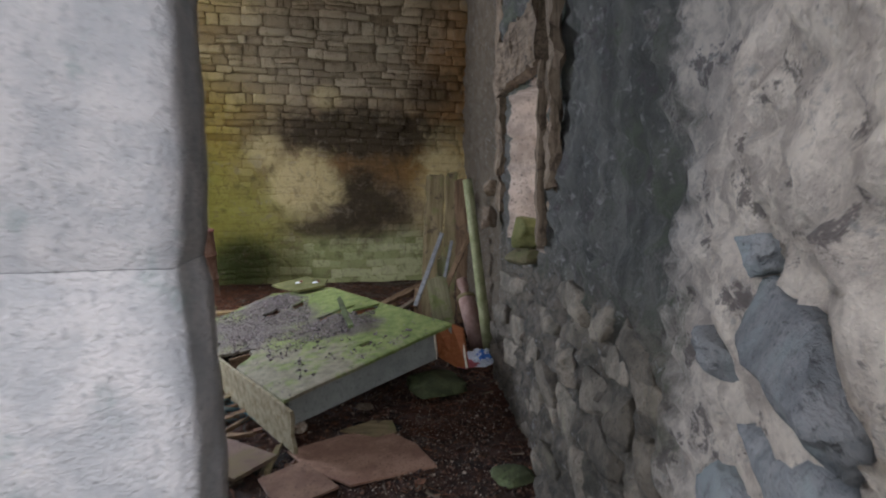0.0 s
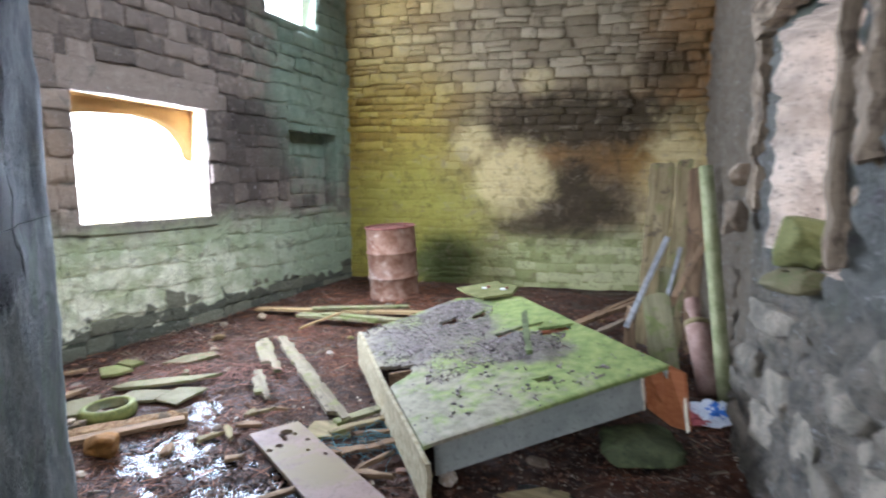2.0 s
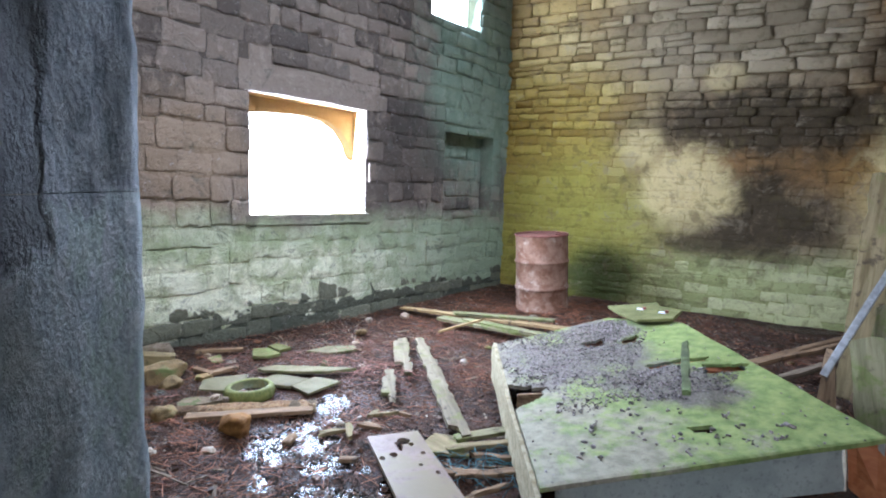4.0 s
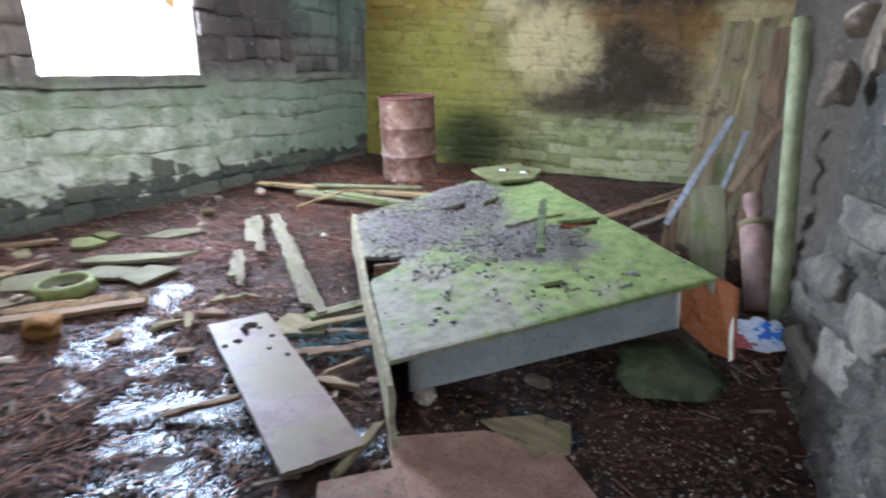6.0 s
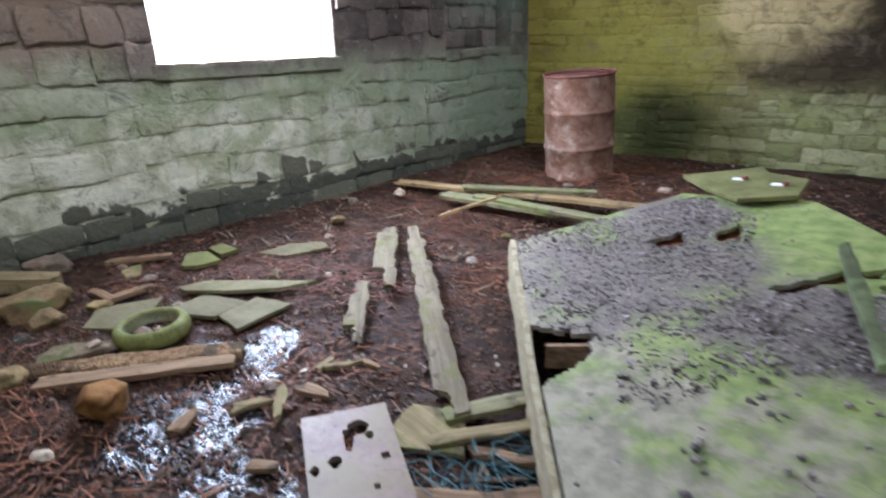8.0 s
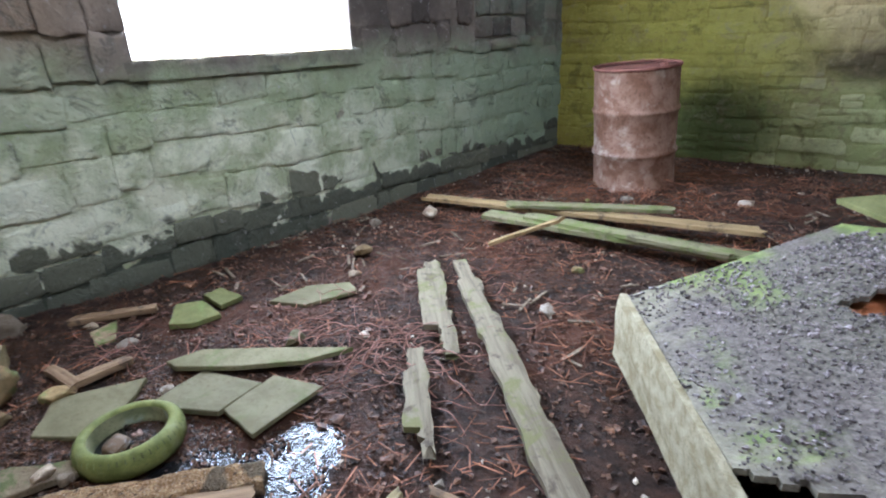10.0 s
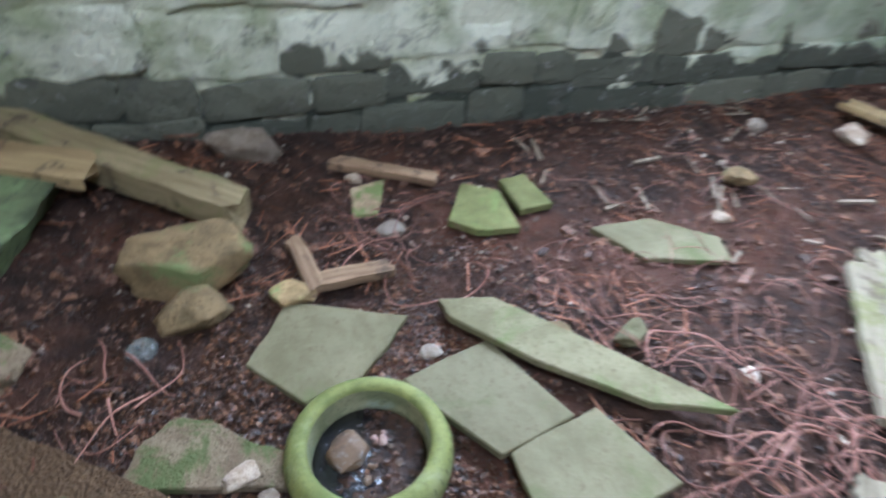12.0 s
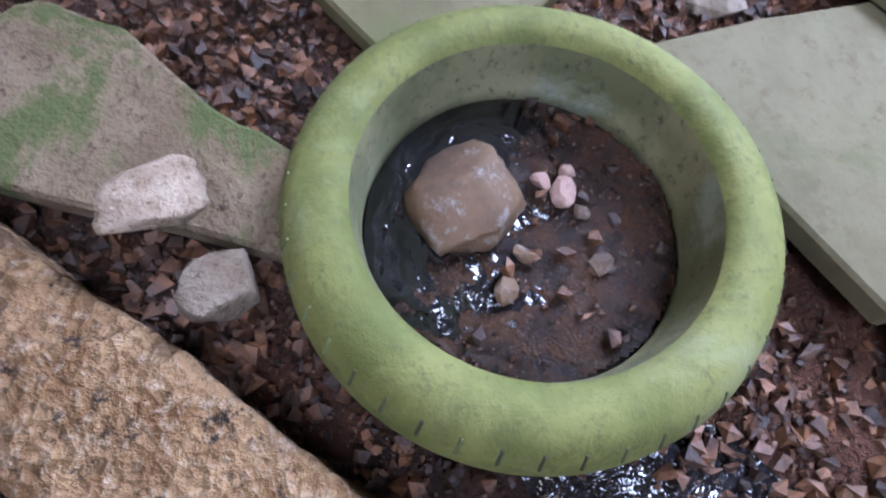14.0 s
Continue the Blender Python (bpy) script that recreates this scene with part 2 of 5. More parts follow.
def right_wall_material():
    k = Kit("right_wall_render")
    k.axis(LEFT)
    streak = k.noise(7, 6, 0.7, 0.5, k.stretched((1, 1, 0.22)))
    rag, fine, mid = k.noise(3.0, 8, 0.72, 0.2), k.noise(55, 5, 0.75), k.noise(11, 7, 0.72)
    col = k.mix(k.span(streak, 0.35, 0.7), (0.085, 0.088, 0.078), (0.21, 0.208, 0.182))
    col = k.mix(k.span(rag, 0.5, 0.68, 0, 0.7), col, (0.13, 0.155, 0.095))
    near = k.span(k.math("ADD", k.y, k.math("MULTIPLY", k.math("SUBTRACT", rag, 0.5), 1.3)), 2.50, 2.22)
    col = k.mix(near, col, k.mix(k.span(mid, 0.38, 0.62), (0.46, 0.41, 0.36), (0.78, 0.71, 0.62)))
    # dark pits, with the shade of crevices painted in
    col = k.mix(k.span(k.noise(9, 7, 0.75), 0.56, 0.62, 0, 0.8), col, (0.10, 0.085, 0.085))
    bare = k.math("MULTIPLY", k.span(k.z, 1.25, 0.75), k.span(mid, 0.5, 0.7))
    col = k.mix(k.math("MULTIPLY", bare, 0.6), col, (0.36, 0.34, 0.28))
    foot = k.math("MULTIPLY", k.span(k.math("ADD", k.z, k.math("MULTIPLY", rag, 0.5)), 1.45, 1.15), k.span(k.y, 2.15, 2.5))
    col = k.mix(k.math("MULTIPLY", foot, 0.85), col, k.mix(k.span(mid, 0.35, 0.65), (0.075, 0.068, 0.052), (0.23, 0.19, 0.145)))
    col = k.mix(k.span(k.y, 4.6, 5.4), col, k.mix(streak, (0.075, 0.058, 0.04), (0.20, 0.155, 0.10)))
    col = k.mix(k.span(fine, 0.56, 0.8, 0, 0.5), col, (0.06, 0.055, 0.05))
    far = k.math("SUBTRACT", 1.0, near)
    relief = k.math("ADD", k.math("MULTIPLY", k.math("MULTIPLY", streak, far), 0.6), k.math("ADD", mid, k.math("MULTIPLY", fine, 0.6)))
    # pale flakes that also paint highlights on the rough edges
    col = k.mix(k.math("MULTIPLY", k.span(k.noise(19, 6, 0.75, 0.3), 0.57, 0.66), 0.75), col, (0.36, 0.35, 0.33))
    return k.done(col, k.span(rag, 0.4, 0.6, 0.55, 0.9), relief, 0.058, spec=0.4)


def earth_material():
    k = Kit("wet_earth")
    big, mid, fine = k.noise(1.7, 6, 0.65, 0.4), k.noise(14, 6, 0.7, 0.4), k.noise(70, 5, 0.75)
    col = k.mix(k.span(mid, 0.35, 0.65), (0.024, 0.013, 0.009), (0.080, 0.038, 0.023))
    col = k.mix(k.span(big, 0.48, 0.66, 0, 0.7), col, (0.125, 0.045, 0.022))
    col = k.mix(k.span(fine, 0.56, 0.78, 0, 0.7), col, (0.16, 0.092, 0.062))
    wet = k.span(k.noise(3.1, 5, 0.65), 0.40, 0.56, 0.45, 0.95)
    return k.done(col, wet, k.math("ADD", mid, fine), 0.035, spec=0.3)


def wood(name, a, b, moss=None, moss_at=(0.5, 0.62), rough=0.85, dark=(0.05, 0.035, 0.025)):
    """Weathered timber with its grain along the piece's own x."""
    k = Kit(name)
    grain = k.noise(26, 5, 0.65, 0.4, k.own((0.12, 1.6, 1.6)))
    mid, fine = k.noise(11, 5, 0.65, 0.3), k.noise(60, 4, 0.7)
    col = k.mix(k.span(grain, 0.32, 0.66), a, b)
    col = k.mix(k.span(mid, 0.54, 0.66, 0, 0.72), col, dark)
    if moss:
        col = k.mix(k.math("MULTIPLY", k.span(k.noise(7, 6, 0.7, 0.4), *moss_at), 0.85), col, moss)
    col = k.mix(k.span(fine, 0.6, 0.8, 0, 0.4), col, dark)
    return k.done(col, rough, k.math("ADD", grain, k.math("MULTIPLY", fine, 0.4)), 0.006, spec=0.3)


M_BACK, M_BACK_JOINT = back_wall_material(), back_wall_material(True)
M_LEFT, M_LEFT_JOINT = left_wall_material(), left_wall_material(True)
M_RIGHT = right_wall_material()
M_EARTH = earth_material()
M_JAMB = mottled("jamb_stone", (0.46, 0.45, 0.44), (0.62, 0.58, 0.55), (0.36, 0.35, 0.34), 9, 0.9, 0.028, moss=(0.36, 0.39, 0.37), moss_at=(0.55, 0.70), varied=0.15)
M_RUBBLE = mottled("rubble_stone", (0.10, 0.088, 0.068), (0.215, 0.182, 0.14), (0.05, 0.044, 0.035), 9, 0.8, 0.018, moss=(0.17, 0.15, 0.105), moss_at=(0.55, 0.7), varied=0.4)
M_NEAR_STONE = mottled("grey_wall_stone", (0.13, 0.143, 0.155), (0.25, 0.26, 0.27), (0.07, 0.075, 0.08), 9, 0.85, 0.032, moss=(0.20, 0.23, 0.24), moss_at=(0.52, 0.62), varied=0.25)
M_SLAB = mottled("mossy_slate", (0.092, 0.078, 0.037), (0.142, 0.121, 0.066), (0.095, 0.077, 0.037), 6, 0.8, 0.003, moss=(0.080, 0.086, 0.028), moss_at=(0.50, 0.68), varied=0.15)
M_STRIP = mottled("mossy_strip", (0.14, 0.122, 0.058), (0.21, 0.18, 0.098), (0.11, 0.09, 0.042), 9, 0.85, 0.004, moss=(0.115, 0.14, 0.042), moss_at=(0.5, 0.66))
M_MOSS_STONE = mottled("green_stone", (0.085, 0.085, 0.026), (0.135, 0.13, 0.048), (0.06, 0.066, 0.025), 8, 0.9, 0.006, moss=(0.11, 0.13, 0.04), moss_at=(0.58, 0.72))
M_DARK_MOSS = mottled("dark_mossy_stone", (0.05, 0.058, 0.026), (0.095, 0.11, 0.05), (0.03, 0.04, 0.025), 7, 0.85, 0.01, moss=(0.13, 0.165, 0.07), moss_at=(0.5, 0.66))
M_ROCK = mottled("brown_stone", (0.13, 0.09, 0.04), (0.27, 0.18, 0.085), (0.08, 0.05, 0.022), 14, 0.9, 0.008, moss=(0.15, 0.17, 0.06), moss_at=(0.5, 0.64))
M_PALE = mottled("pale_stone", (0.27, 0.195, 0.13), (0.42, 0.335, 0.25), (0.13, 0.085, 0.05), 24, 0.9, 0.016)
M_OCHRE = mottled("ochre_stone", (0.27, 0.125, 0.035), (0.42, 0.21, 0.07), (0.16, 0.08, 0.03), 14, 0.9, 0.01)
M_TYRE = mottled("mossy_rubber", (0.100, 0.112, 0.026), (0.172, 0.176, 0.05), (0.088, 0.095, 0.03), 16, 0.75, 0.0025, moss=(0.20, 0.205, 0.095), moss_at=(0.52, 0.75), varied=0.0)
M_TYRE_IN = mottled("stained_rubber", (0.12, 0.125, 0.06), (0.22, 0.205, 0.11), (0.06, 0.06, 0.035), 14, 0.6, 0.001, moss=(0.25, 0.28, 0.22), moss_at=(0.5, 0.7), varied=0.0)
M_RUST = mottled("rusty_steel", (0.15, 0.068, 0.038), (0.27, 0.16, 0.112), (0.08, 0.032, 0.018), 8, 0.75, 0.004, moss=(0.42, 0.33, 0.27), moss_at=(0.55, 0.72), varied=0.0, metal=0.1)
M_RUST_DARK = mottled("dark_rust", (0.16, 0.06, 0.045), (0.25, 0.10, 0.075), (0.07, 0.03, 0.02), 9, 0.8, 0.003, varied=0.0)
M_PLANK = wood("bleached_plank", (0.115, 0.09, 0.058), (0.205, 0.168, 0.112), (0.13, 0.125, 0.045), (0.50, 0.64))
M_GREEN_PLANK = wood("mossy_plank", (0.12, 0.11, 0.055), (0.22, 0.195, 0.11), (0.125, 0.15, 0.04), (0.46, 0.62))
M_BROWN_WOOD = wood("brown_wood", (0.12, 0.07, 0.038), (0.26, 0.168, 0.096))
M_OLD_POST = wood("old_post_timber", (0.10, 0.075, 0.05), (0.25, 0.19, 0.135), rough=0.95)
M_YELLOW_WOOD = wood("yellowed_wood", (0.20, 0.13, 0.06), (0.34, 0.24, 0.115))
M_POLE = mottled("green_pole", (0.185, 0.19, 0.085), (0.30, 0.30, 0.165), (0.13, 0.135, 0.06), 9, 0.8, 0.003, varied=0.0)
M_OCHRE_BOARD = wood("ochre_board", (0.15, 0.11, 0.052), (0.26, 0.20, 0.105), (0.16, 0.155, 0.055), (0.5, 0.66))
M_ORANGE = wood("raw_chipboard", (0.30, 0.095, 0.035), (0.40, 0.145, 0.055), rough=0.7, dark=(0.25, 0.07, 0.02))
M_END = mottled("flaked_end_panel", (0.27, 0.22, 0.12), (0.46, 0.40, 0.27), (0.17, 0.13, 0.07), 22, 0.8, 0.004)
M_WHITE_EDGE = mottled("flaked_white_edge", (0.60, 0.55, 0.43), (0.74, 0.70, 0.58), (0.30, 0.26, 0.17), 30, 0.8, 0.002)
M_GREY_PANEL = mottled("grey_painted_panel", (0.28, 0.30, 0.27), (0.37, 0.385, 0.345), (0.20, 0.21, 0.19), 5, 0.6, 0.001, moss=(0.30, 0.36, 0.24), moss_at=(0.6, 0.8), varied=0.05)
M_PINK_BOARD = mottled("pink_laminate", (0.16, 0.10, 0.082), (0.225, 0.155, 0.128), (0.115, 0.068, 0.052), 6, 0.5, 0.0012, moss=(0.19, 0.145, 0.082), moss_at=(0.44, 0.62), varied=0.0)
M_TERRACOTTA = mottled("sodden_board", (0.21, 0.115, 0.075), (0.33, 0.20, 0.135), (0.11, 0.06, 0.04), 7, 0.7, 0.003, varied=0.15)
M_LITTER = mottled("droppings", (0.12, 0.095, 0.092), (0.26, 0.225, 0.22), (0.07, 0.055, 0.058), 30, 0.42, 0.003, varied=0.6)
M_CHIP = mottled("dirt_chips", (0.045, 0.022, 0.013), (0.13, 0.062, 0.036), (0.03, 0.018, 0.011), 60, 0.6, 0.002, varied=0.6, spec=0.4)
M_CRUMB = mottled("wet_crumbs", (0.035, 0.015, 0.008), (0.13, 0.058, 0.026), (0.02, 0.01, 0.006), 60, 0.36, 0.002, varied=0.7, spec=0.5)
M_PALE_CHIP = mottled("pale_chips", (0.24, 0.18, 0.13), (0.42, 0.36, 0.29), (0.2, 0.15, 0.1), 30, 0.8, 0.003, varied=0.4)
M_BARK = mottled("rotten_bark", (0.07, 0.032, 0.018), (0.17, 0.082, 0.045), (0.04, 0.02, 0.012), 40, 0.65, 0.003, varied=0.6)
M_STRAW = mottled("red_straw", (0.13, 0.048, 0.024), (0.26, 0.11, 0.058), (0.07, 0.03, 0.018), 20, 0.7, 0.002, varied=0.5)
M_ROOT = mottled("pink_roots", (0.19, 0.082, 0.058), (0.30, 0.15, 0.11), (0.10, 0.045, 0.03), 20, 0.65, 0.002, varied=0.35)
M_NET = mottled("blue_twine", (0.06, 0.14, 0.16), (0.11, 0.23, 0.26), (0.03, 0.07, 0.08), 20, 0.7, 0.002)
M_METAL = mottled("galvanised_metal", (0.22, 0.22, 0.22), (0.36, 0.36, 0.36), (0.25, 0.22, 0.20), 20, 0.45, 0.001, metal=0.6, varied=0.0)
M_CLAY = mottled("brown_clay", (0.22, 0.13, 0.10), (0.32, 0.21, 0.17), (0.14, 0.08, 0.06), 12, 0.7, 0.003, varied=0.0)
M_PLASTIC = mottled("white_plastic", (0.72, 0.76, 0.80), (0.80, 0.82, 0.86), (0.6, 0.64, 0.7), 10, 0.35, 0.002, varied=0.0)
M_BLUE = mottled("blue_print", (0.05, 0.17, 0.55), (0.08, 0.25, 0.68), (0.04, 0.10, 0.4), 20, 0.4, 0.001, varied=0.0)
M_RED = mottled("red_print", (0.50, 0.10, 0.12), (0.60, 0.18, 0.18), (0.3, 0.05, 0.06), 20, 0.4, 0.001, varied=0.0)
M_ROOF = wood("dark_roof_boards", (0.05, 0.04, 0.03), (0.10, 0.08, 0.06))
M_OUTER = mottled("outer_wall_render", (0.36, 0.28, 0.22), (0.60, 0.48, 0.38), (0.16, 0.13, 0.11), 5, 0.9, 0.03, varied=0.1)
M_BROWN_SLAB = mottled("brown_mossy_slab", (0.21, 0.145, 0.085), (0.31, 0.23, 0.14), (0.08, 0.055, 0.03), 15, 0.9, 0.012, moss=(0.13, 0.15, 0.05), moss_at=(0.46, 0.56))
def pier_material():
    """Inner face of the door pier: dark render fallen away above, paler stone below; its shade is put into these tones.
    """
    k = Kit("shaded_pier_render")
    k.axis(wall_frame((-0.405, 1.91), (-1.27, 2.42)))
    rag, mid, fine = k.noise(5, 6, 0.65, 0.3), k.noise(13, 6, 0.7), k.noise(60, 5, 0.75)
    wob = k.math("MULTIPLY", k.math("SUBTRACT", rag, 0.5), 0.22)
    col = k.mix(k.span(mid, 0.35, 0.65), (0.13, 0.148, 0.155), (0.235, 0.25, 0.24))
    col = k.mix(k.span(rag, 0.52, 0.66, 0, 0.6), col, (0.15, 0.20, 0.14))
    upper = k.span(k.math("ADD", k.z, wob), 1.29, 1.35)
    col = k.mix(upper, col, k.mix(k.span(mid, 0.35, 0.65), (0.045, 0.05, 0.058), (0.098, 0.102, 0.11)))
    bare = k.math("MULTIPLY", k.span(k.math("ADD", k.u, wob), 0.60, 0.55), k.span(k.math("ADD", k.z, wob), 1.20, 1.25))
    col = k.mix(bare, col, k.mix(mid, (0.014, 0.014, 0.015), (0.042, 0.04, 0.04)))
    col = k.mix(k.span(fine, 0.56, 0.8, 0, 0.5), col, (0.05, 0.05, 0.05))
    relief = k.math("ADD", k.math("MULTIPLY", bare, -1.2), k.math("ADD", mid, k.math("MULTIPLY", fine, 0.5)))
    return k.done(col, 0.85, relief, 0.022, spec=0.3)


M_PIER = pier_material()
M_MUD = mottled("wet_mud", (0.010, 0.005, 0.003), (0.045, 0.020, 0.009), (0.075, 0.036, 0.018), 40, 0.24, 0.006, spec=0.35, varied=0.0)
M_PEBBLE = mottled("brown_pebble", (0.035, 0.022, 0.016), (0.13, 0.078, 0.042), (0.20, 0.175, 0.155), 9, 0.65, 0.002, varied=0.0)
M_GRASS = mottled("rough_grass", (0.06, 0.09, 0.03), (0.11, 0.13, 0.05), (0.04, 0.05, 0.02), 3, 0.9, 0.03, varied=0.0)


def conglomerate_material():
    k = Kit("pitted_rotten_beam")
    pits, mid, fine = k.cells(120), k.noise(26, 6, 0.7, 0.5), k.noise(140, 4, 0.7)
    col = k.mix(k.span(mid, 0.35, 0.65), (0.22, 0.11, 0.04), (0.48, 0.30, 0.15))
    col = k.mix(k.span(fine, 0.5, 0.7, 0, 0.8), col, (0.58, 0.44, 0.31))
    col = k.mix(k.span(k.noise(60, 4, 0.7), 0.56, 0.68), col, (0.045, 0.03, 0.022))
    col = k.mix(k.span(k.noise(7, 4, 0.6, 0.4), 0.52, 0.60, 0, 0.9), col, k.mix(mid, (0.07, 0.05, 0.03), (0.15, 0.11, 0.065)))
    k.axis(LEFT)
    skin = k.span(k.math("ADD", k.y, k.math("MULTIPLY", mid, 0.25)), 3.36, 3.22)
    col = k.mix(k.math("MULTIPLY", skin, 0.9), col, k.mix(mid, (0.05, 0.028, 0.014), (0.17, 0.095, 0.042)))
    return k.done(col, 0.9, k.math("ADD", k.math("MULTIPLY", pits, 0.9), k.math("ADD", mid, fine)), 0.020, spec=0.3)


M_CONGLOM = conglomerate_material()


def water_material():
    k = Kit("puddle_water")
    bump = k.math("ADD", k.noise(20, 3, 0.55, 0.6), k.math("MULTIPLY", k.noise(80, 3, 0.6, 0.3), 0.16))
    return k.done((0.012, 0.011, 0.012), 0.06, bump, 0.021, spec=0.8)


def cabinet_top_material():
    k = Kit("mossy_cabinet_top")
    k.axis(LEFT)
    rag, fine, mid = k.noise(4, 6, 0.7, 0.5), k.noise(70, 4, 0.7), k.noise(16, 5, 0.65)
    a = k.math("ADD", k.math("MULTIPLY", k.math("ADD", k.x, 1.02), 0.63), k.math("MULTIPLY", k.math("SUBTRACT", k.y, 3.64), 0.77))
    col = k.mix(k.span(mid, 0.35, 0.65), (0.18, 0.16, 0.108), (0.29, 0.26, 0.185))
    green = k.span(k.math("ADD", k.math("MULTIPLY", a, 0.42), k.math("MULTIPLY", rag, 1.5)), 0.86, 1.08)
    col = k.mix(k.math("MULTIPLY", green, 0.9), col, k.mix(k.span(mid, 0.3, 0.7), (0.105, 0.155, 0.03), (0.24, 0.285, 0.085)))
    col = k.mix(k.span(k.noise(30, 5, 0.7), 0.58, 0.72, 0, 0.6), col, (0.12, 0.11, 0.07))
    k.u, k.z = k.x, k.y
    crust = k.math("MAXIMUM", k.stain(-1.72, 4.86, 0.46, 0.42, 0.3, rag, 2.0), k.stain(-1.12, 4.72, 0.36, 0.24, 0.3, rag, 2.0))
    crust = k.math("MAXIMUM", crust, k.stain(-1.85, 5.3, 0.3, 0.3, 0.3, rag, 2.0))
    col = k.mix(k.math("MULTIPLY", crust, 0.9), col, k.mix(k.span(fine, 0.4, 0.65), (0.08, 0.062, 0.056), (0.19, 0.157, 0.143)))
    return k.done(col, 0.65, k.math("ADD", mid, fine), 0.005, spec=0.4)



def sky_backdrop_material():
    k = Kit("bright_overcast")
    k.bsdf.inputs["Base Color"].default_value = (0, 0, 0, 1)
    k.bsdf.inputs["Emission Color"].default_value = (1.0, 0.97, 0.92, 1)
    k.bsdf.inputs["Emission Strength"].default_value = 10.0
    return k.mat


M_GLOW = sky_backdrop_material()
M_WATER, M_CABTOP = water_material(), cabinet_top_material()

# ---- building helpers ----
rng = random.Random(7)


def link_mesh(name, bm, material, parent=None, smooth=True):
    me = bpy.data.meshes.new(name)
    bmesh.ops.recalc_face_normals(bm, faces=bm.faces)
    bm.to_mesh(me)
    bm.free()
    if smooth:
        me.polygons.foreach_set("use_smooth", [True] * len(me.polygons))
    for m in material if isinstance(material, (list, tuple)) else (material,):
        me.materials.append(m)
    ob = new(name, me)
    ob.parent = parent
    return ob


def part(name, bm, material, parent, label="", smooth=False):
    return tagged(link_mesh(name, bm, material, parent, smooth), label)


def thing(name, m, label, category, group="", kind=""):
    ob = new(name)
    ob.empty_display_size = 0.1
    ob.matrix_world = m
    return tagged(ob, label, category, group, kind)


def box(bm, x0, x1, y0, y1, z0, z1):
    v = [bm.verts.new((x, y, z)) for x in (x0, x1) for y in (y0, y1) for z in (z0, z1)]
    for f in ((0, 1, 3, 2), (4, 6, 7, 5), (0, 4, 5, 1), (2, 3, 7, 6), (0, 2, 6, 4), (1, 5, 7, 3)):
        bm.faces.new([v[i] for i in f])
    return v


def prism(points, shift):
    """A plate: the polygon and its copy moved by shift, with sides."""
    bm = bmesh.new()
    a = [bm.verts.new(p) for p in points]
    b = [bm.verts.new(Vector(p) + Vector(shift)) for p in points]
    bm.faces.new(a), bm.faces.new(b[::-1])
    for i in range(len(a)):
        j = (i + 1) % len(a)
        bm.faces.new((a[i], b[i], b[j], a[j]))
    return bm


def softened(bm, width, segments=2):
    bmesh.ops.recalc_face_normals(bm, faces=bm.faces)
    bmesh.ops.bevel(bm, geom=list(bm.edges), offset=width, segments=segments, affect="EDGES", clamp_overlap=True)
    return bm


def roughened(bm, amount, scale, seed=0.0):
    for v in bm.verts:
        v.co += noise.noise_vector(v.co * scale + Vector((seed, seed * 2.1, seed * 0.7))) * amount
    return bm


def lathe(profile, steps=48, closed=True):
    bm = bmesh.new()
    rings = [[bm.verts.new((r * math.cos(2 * math.pi * i / steps), r * math.sin(2 * math.pi * i / steps), z)) for i in range(steps)] for r, z in profile]
    pairs = list(zip(rings, rings[1:])) + ([(rings[-1], rings[0])] if closed else [])
    for a, b in pairs:
        for i in range(steps):
            j = (i + 1) % steps
            bm.faces.new((a[i], a[j], b[j], b[i]))
    return bm


def along(p, q, up=(0, 0, 1)):
    """The frame at p with x towards q, and z near up."""
    x = (Vector(q) - Vector(p)).normalized()
    y = Vector(up).cross(x).normalized()
    m = Matrix((x, y, x.cross(y))).transposed().to_4x4()
    m.translation = p
    return m


def plank_mesh(length, width, thick, seed, ragged=0.02, steps=18, taper=0.0, bites=()):
    """A worn board along x: uneven edges, broken ends. bites: (from, to, side, depth), wood lost from an edge."""
    bm = bmesh.new()
    across = 5
    rows = []
    for i in range(steps + 1):
        s = i / steps
        row = []
        for side in (1, -1):
            for j in range(across + 1):
                w = j / across - 0.5
                w = w if side > 0 else -w
                wob = noise.noise((s * length * 9, seed, 3.0 + (w > 0))) * ragged * 0.5
                x = s * length
                if i in (0, steps):
                    x += noise.noise((w * width * 30, seed * 3.1, float(i))) * ragged * 2.2
                y = w * width * (1 - taper * s) + (wob if abs(w) > 0.45 else wob * 0.3)
                for s0, s1, edge, deep in bites:
                    if s0 <= s <= s1:
                        cut = width / 2 - deep * (1 + 0.5 * noise.noise((s * length * 40, seed, 9.0)))
                        y = min(y, cut) if edge > 0 else max(y, -cut)
                z = side * thick / 2 + noise.noise((x * 5, y * 20, seed)) * thick * 0.12
                if abs(w) > 0.45:
                    z *= 0.82
                row.append(bm.verts.new((x, y, z)))
        rows.append(row)
    n = len(rows[0])
    for a, b in zip(rows, rows[1:]):
        for j in range(n):
            bm.faces.new((a[j], a[(j + 1) % n], b[(j + 1) % n], b[j]))
    bm.faces.new(rows[0]), bm.faces.new(rows[-1][::-1])
    return bm


def plank(name, p, q, width, thick, material, label, category="plank", group="", up=(0, 0, 1), ragged=0.02, taper=0.0, seed=None, bites=(), rugged=0.0):
    seed = seed if seed is not None else rng.uniform(0, 50)
    bm = plank_mesh((Vector(q) - Vector(p)).length, width, thick, seed, ragged, 110 if rugged else 70 if bites else 18, taper, bites)
    if rugged:
        roughened(roughened(bm, rugged, 7, seed), rugged * 0.5, 26, seed)
